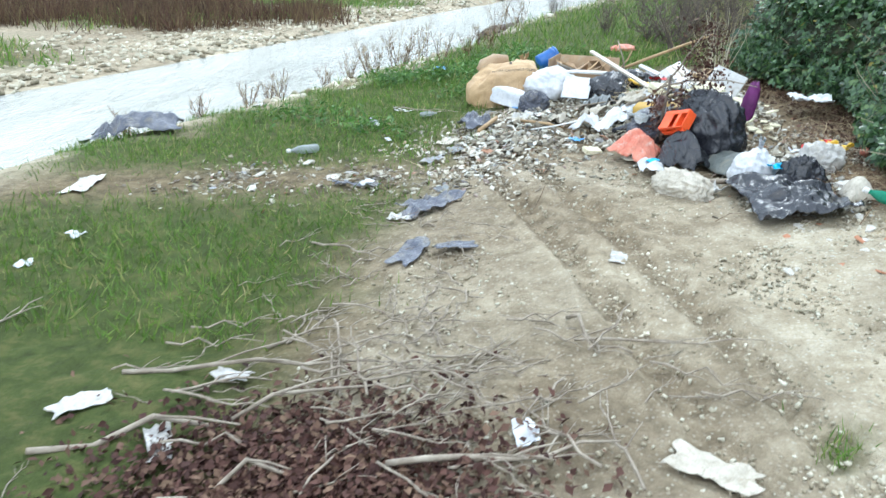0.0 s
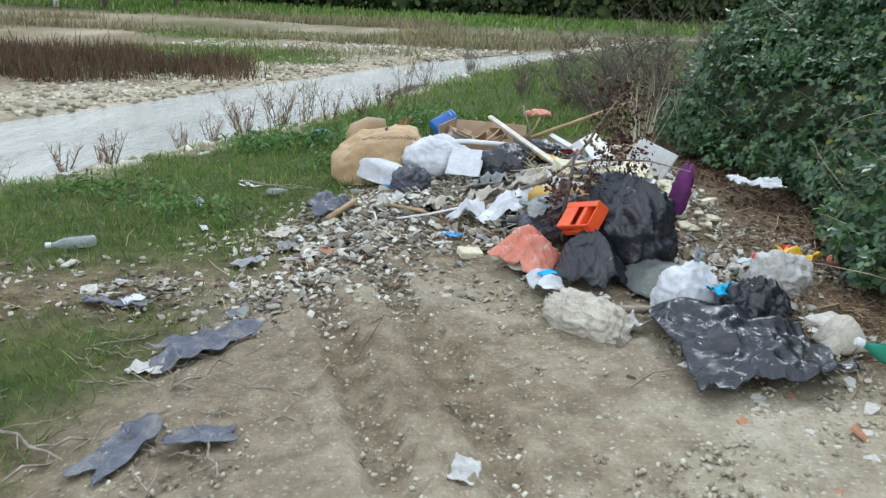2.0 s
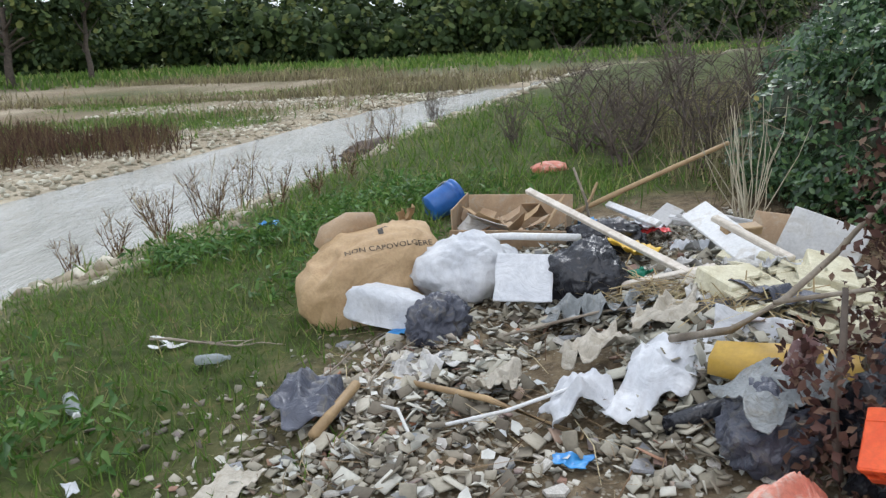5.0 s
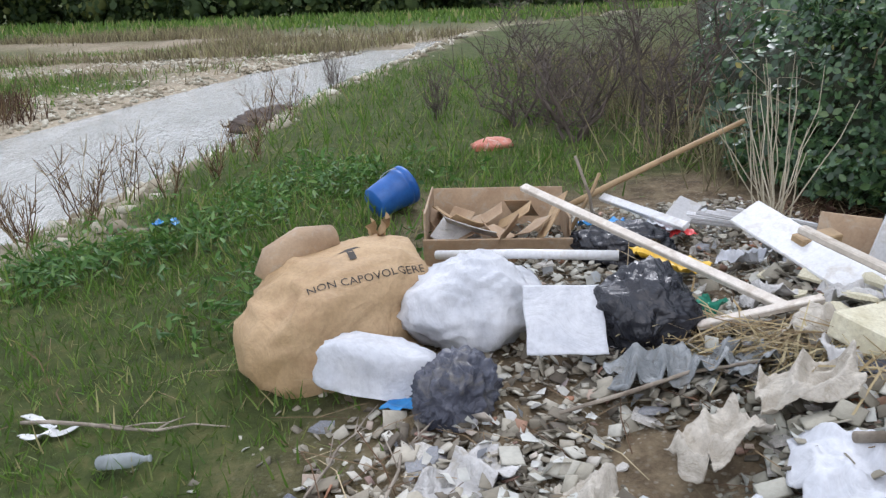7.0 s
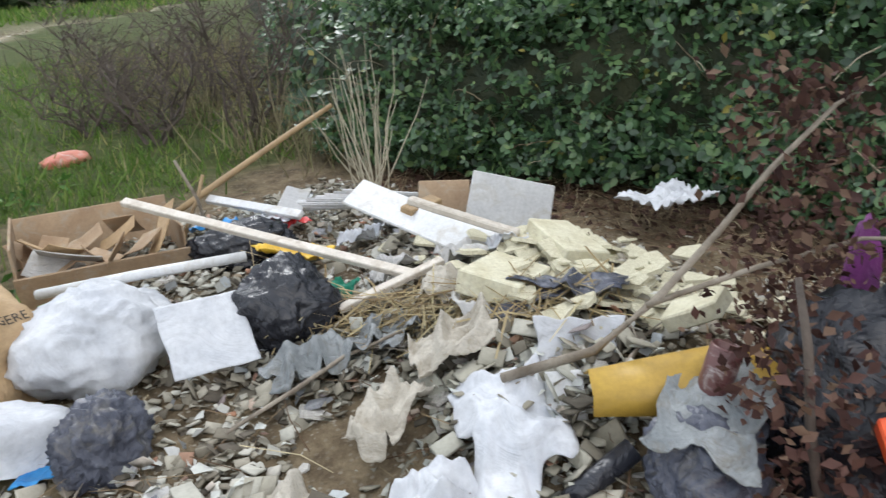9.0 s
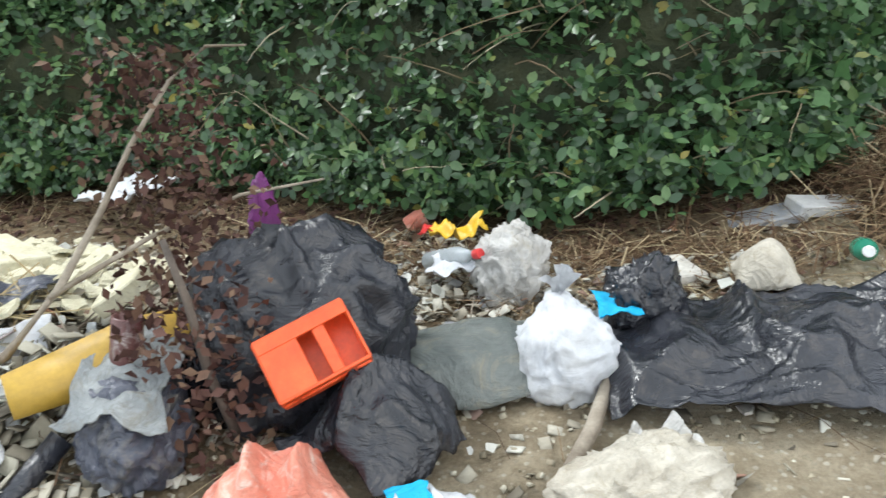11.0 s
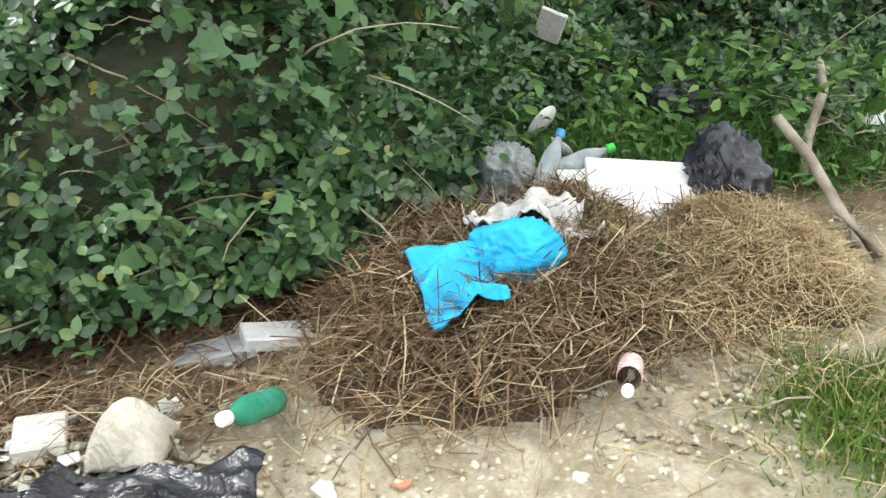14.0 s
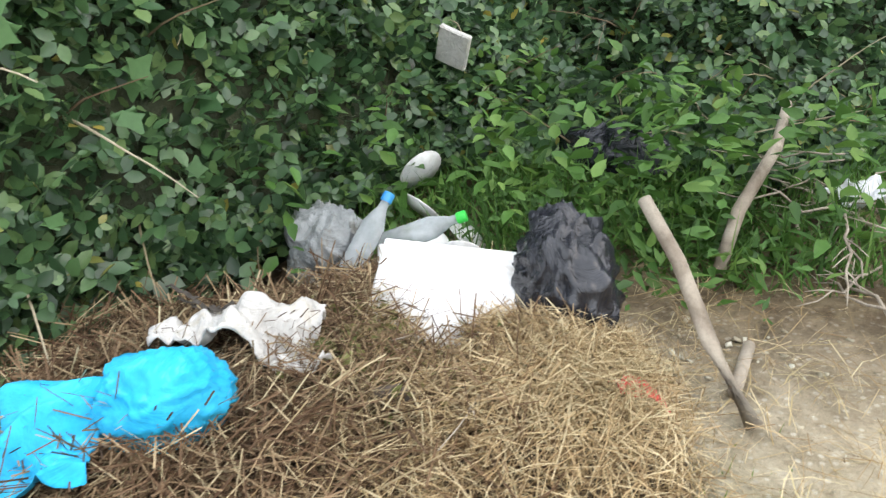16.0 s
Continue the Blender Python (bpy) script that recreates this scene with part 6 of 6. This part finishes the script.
def strands(name, n, box, density, mat, length, label, tilt=0.5, high=0.08):
    p = scatter(n, box, density)
    for i in range(len(p)):
        p[i, 2] = heap_top(p[i, 0], p[i, 1]) + RNG.uniform(-0.01, high)
    s = [(x * length, y * length * 1.0, z * length) for x, y, z in STRAND]
    return soup(name, s, STRAND_F, turns_of(len(p), tilt, (0.4, 1.5)), p, mat, label, "cuttings")


strands("brown_cuttings", 13000, (2.9, 4.8, 2.4, 4.7), lambda x, y: min(1, mound(x, y) * 7) * ss(1.4, 2.1, heap_axes(x, y)[1]), M["deadstem"], 0.2, "tangled brown dead stems and twigs")
strands("straw_cuttings", 15000, (3.4, 5.0, 2.0, 3.8), lambda x, y: min(1, mound(x, y) * 6 + 0.02) * ss(2.3, 1.8, heap_axes(x, y)[1]), M["hay"], 0.115, "matted golden dry grass cuttings")
strands("loose_straw", 1500, (3.0, 4.9, 1.9, 4.6), lambda x, y: 0.5, M["straw"], 0.16, "loose straw strewn round the heap", 0.2, 0.02)
p = scatter(420, (3.0, 4.6, 2.8, 4.4), lambda x, y: min(1, mound(x, y) * 6))
for i in range(len(p)):
    p[i, 2] = heap_top(p[i, 0], p[i, 1]) + 0.03
soup("dead_leaves", [(x * 0.07, y * 0.07, z * 0.07) for x, y, z in LEAF], [(0, 1, 2), (0, 2, 3)], turns_of(len(p), 0.6, (0.4, 1.1)), p, M["deadstem"], "curled brown dead leaves on the heap", "dead leaves")
p = scatter(700, (3.7, 4.6, 2.9, 3.7), lambda x, y: math.exp(-((x - 4.2) / 0.2) ** 2 - ((y - 3.28) / 0.18) ** 2))
for i in range(len(p)):
    p[i, 2] = heap_top(p[i, 0], p[i, 1]) + RNG.uniform(0, 0.08)
soup("wilted_greens", [(x * 0.045, y * 0.045, z * 0.045) for x, y, z in LEAF], [(0, 1, 2), (0, 2, 3)], turns_of(len(p), 0.6, (0.5, 1.2)), p, island("wilted_leaf", [(0.0, (0.09, 0.11, 0.03)), (1.0, (0.26, 0.26, 0.09))], 0.7, 0.3, 0.1), "wilted yellow-green leaves in the cuttings", "cuttings")
for i in range(26):
    x, y = rnd.uniform(3.1, 4.5), rnd.uniform(2.5, 4.3)
    ob = twig(x, y, rnd.uniform(0, 180), rnd.uniform(0.2, 0.55), i, mound(x, y) + 0.03, rnd.uniform(-12, 12), 0.6)

sheet("blue_bag", (3.6, 3.82), (0.38, 0.26), 24, M["blue"], 141, "sky-blue plastic bag draped over the cuttings", "plastic bag", 0.05, 0.09, 3.2, 0.28, 32, 0.002, 0.03, None, heap_top)
bag("blue_bulge", (3.76, 3.64), (0.3, 0.32, 0.19), 30, M["blue"], 142, "filled end of the sky-blue bag", crumple=0.1, freq=2.4, lift=mound(3.74, 3.64) + 0.02)
sheet("striped_cloth", (4.06, 3.61), (0.28, 0.5), 12, M["dirtywhite"], 143, "crumpled off-white cloth with black stripes", "cloth", 0.02, 0.14, 4, 0.35, 30, 0.004, 0.04, None, heap_top)
for i in range(4):
    sheet("black_stripe", (4.06 + 0.02 * i, 3.68 + 0.045 * i), (0.12, 0.022), 80, M["ink"], 144 + i, "black printed stripe of the cloth", "stripe", 0.15, 0.03, 6, 0.3, 10, 0.002, 0, None, heap_top)["group"] = "stripes of the cloth"
leaning("polystyrene_sheet", (4.41, 3.14), (0.46, 0.5, 0.03), (6, -32), 4, M["board"], "scuffed white polystyrene panel on the heap", "panel", mound(4.41, 3.14) + 0.12, 21)
leaning("polystyrene_sheet", (4.72, 3.35), (0.32, 0.26, 0.03), (6, -16), 20, M["board"], "second white polystyrene piece behind", "panel", 0.1, 22)
bag("dark_liner", (4.55, 2.86), (0.44, 0.32, 0.38), 20, M["black"], 151, "half-full black bin liner on the heap", crumple=0.16, freq=2.2, lift=0.06)
bottle("beer_bottle", None, pose(3.51, 3.30, height(3.51, 3.30) + 0.045, 82, 0, -98), M["brownglass"], "brown beer bottle with a pink paper band", 0.98, M["board"], M["rosepaper"])
bottle("plastic_bottle", None, pose(4.68, 3.59, height(4.68, 3.59) + 0.1, 40, 0, 60), M["petclear"], "clear plastic water bottle by the panel", 1.2, M["royal"])
bottle("plastic_bottle", None, pose(4.91, 3.55, height(4.91, 3.55) + 0.12, 70, 0, 10), M["petclear"], "crushed plastic bottle with a green top", 1.2, M["limegreen"])
bag("clear_bag", (4.86, 3.72), (0.34, 0.28, 0.24), 10, M["film"], 152, "clear plastic bag of bottles in the brambles", crumple=0.18, freq=2.6, lift=0.05)
for i, (x, y, r, up) in enumerate([(5.00, 3.41, 0.09, 0.08), (5.16, 3.31, 0.09, 0.06), (5.24, 3.51, 0.09, 0.12), (4.96, 3.27, 0.08, 0.07), (5.49, 3.56, 0.1, 0.18)]):
    v, f = lathe([(r * 0.5, 0), (r * 0.55, 0.004), (r, 0.018), (r, 0.022), (r * 0.55, 0.01), (0.002, 0.008)], 20)
    ob = tagged(new("plate", mesh_of("plate", v, f, M["board"], True)), "white disposable plastic plate in the greenery", "plate", "plastic plates")
    ob.matrix_basis = pose(x, y, height(x, y) + up, 20 + 9 * i, -25, 40 * i)
leaning("white_carton", (5.9, 3.78), (0.16, 0.03, 0.18), (-15, 12), 78, M["board"], "white drinks carton thrown in the brambles", "carton", 0.5, 23)
leaning("white_carton", (5.95, 3.56), (0.15, 0.03, 0.18), (-25, -22), 84, M["dirtywhite"], "crumpled white box thrown in the brambles", "carton", 0.52, 24)
bag("thrown_liner", (5.92, 2.82), (0.55, 0.26, 0.2), 60, M["black"], 153, "thin black bin liner lying in long grass", crumple=0.18, lift=0.1)
sheet("white_litter", (5.52, 1.89), (0.2, 0.24), 20, M["white"], 154, "white plastic scrap at the hedge foot", "litter", 0.12, 0.08, 6, 0.3, 16)
rod("log_stick", [on(4.24, 2.35, 0.03), on(4.39, 2.46, 0.16), on(4.51, 2.55, 0.32), on(4.63, 2.65, 0.44)], [0.023, 0.022, 0.021, 0.02], M["bark"], "thick pale cut branch leaning on the heap", "branch", 10)
rod("log_stick", [on(4.37, 2.39, 0.03), on(4.60, 2.34, 0.04)], [0.018, 0.018], M["bark"], "short cut stick on the gravel", "stick", 8)
rod("log_stick", [on(5.01, 2.41, 0.06), on(5.19, 2.35, 0.2), on(5.45, 2.22, 0.34), on(5.75, 2.16, 0.42)], [0.022, 0.024, 0.022, 0.018], M["bark"], "pale crooked branch by the nettles", "branch", 8)
rod("bark_piece", [heap_and for heap_and in ((3.96, 3.32, heap_top(3.96, 3.32) + 0.03), (4.01, 3.18, heap_top(4.01, 3.18) + 0.05), (4.01, 3.06, heap_top(4.01, 3.06) + 0.03))], [0.008, 0.03, 0.008], M["darkbark"], "curved brown bark piece on the cuttings", "bark")
sheet("red_tape", (4.14, 2.62), (0.06, 0.16), 30, M["red"], 155, "scrap of bright red plastic tape", "plastic tape", 0.03, 0.04, 8, 0.3, 12, 0.002, 0, None, heap_top)
for i in range(40):
    x, y = rnd.uniform(4.9, 5.8), rnd.uniform(1.3, 2.3)
    twig(x, y, rnd.uniform(0, 180), rnd.uniform(0.3, 0.8), i, rnd.uniform(0.02, 0.25), rnd.uniform(-15, 15), 0.8)

# ---------- dead stems and fallen leaves along the hedge's foot ----------
p = scatter(3000, (2.6, 4.6, 4.3, 9.8), lambda x, y: ss(-0.95, -0.2, x - edge(y)) * ss(0.4, 0.1, x - edge(y)))
soup("hedge_foot_stems", [(x * 0.26, y * 0.26, z * 0.26) for x, y, z in STRAND], STRAND_F, turns_of(len(p), 0.3, (0.4, 1.4)), p + (0, 0, 0.02), M["deadstem"], "dead brown stems along the foot of the hedge", "dead stems")
p = scatter(2600, (2.6, 4.6, 4.3, 9.8), lambda x, y: ss(-0.8, -0.1, x - edge(y)) * ss(0.4, 0.1, x - edge(y)))
soup("hedge_foot_leaves", [(x * 0.06, y * 0.06, z * 0.06) for x, y, z in LEAF], [(0, 1, 2), (0, 2, 3)], turns_of(len(p), 0.5, (0.4, 1.2)), p + (0, 0, 0.01), M["drypurple"], "dark fallen leaves under the hedge", "fallen leaves")
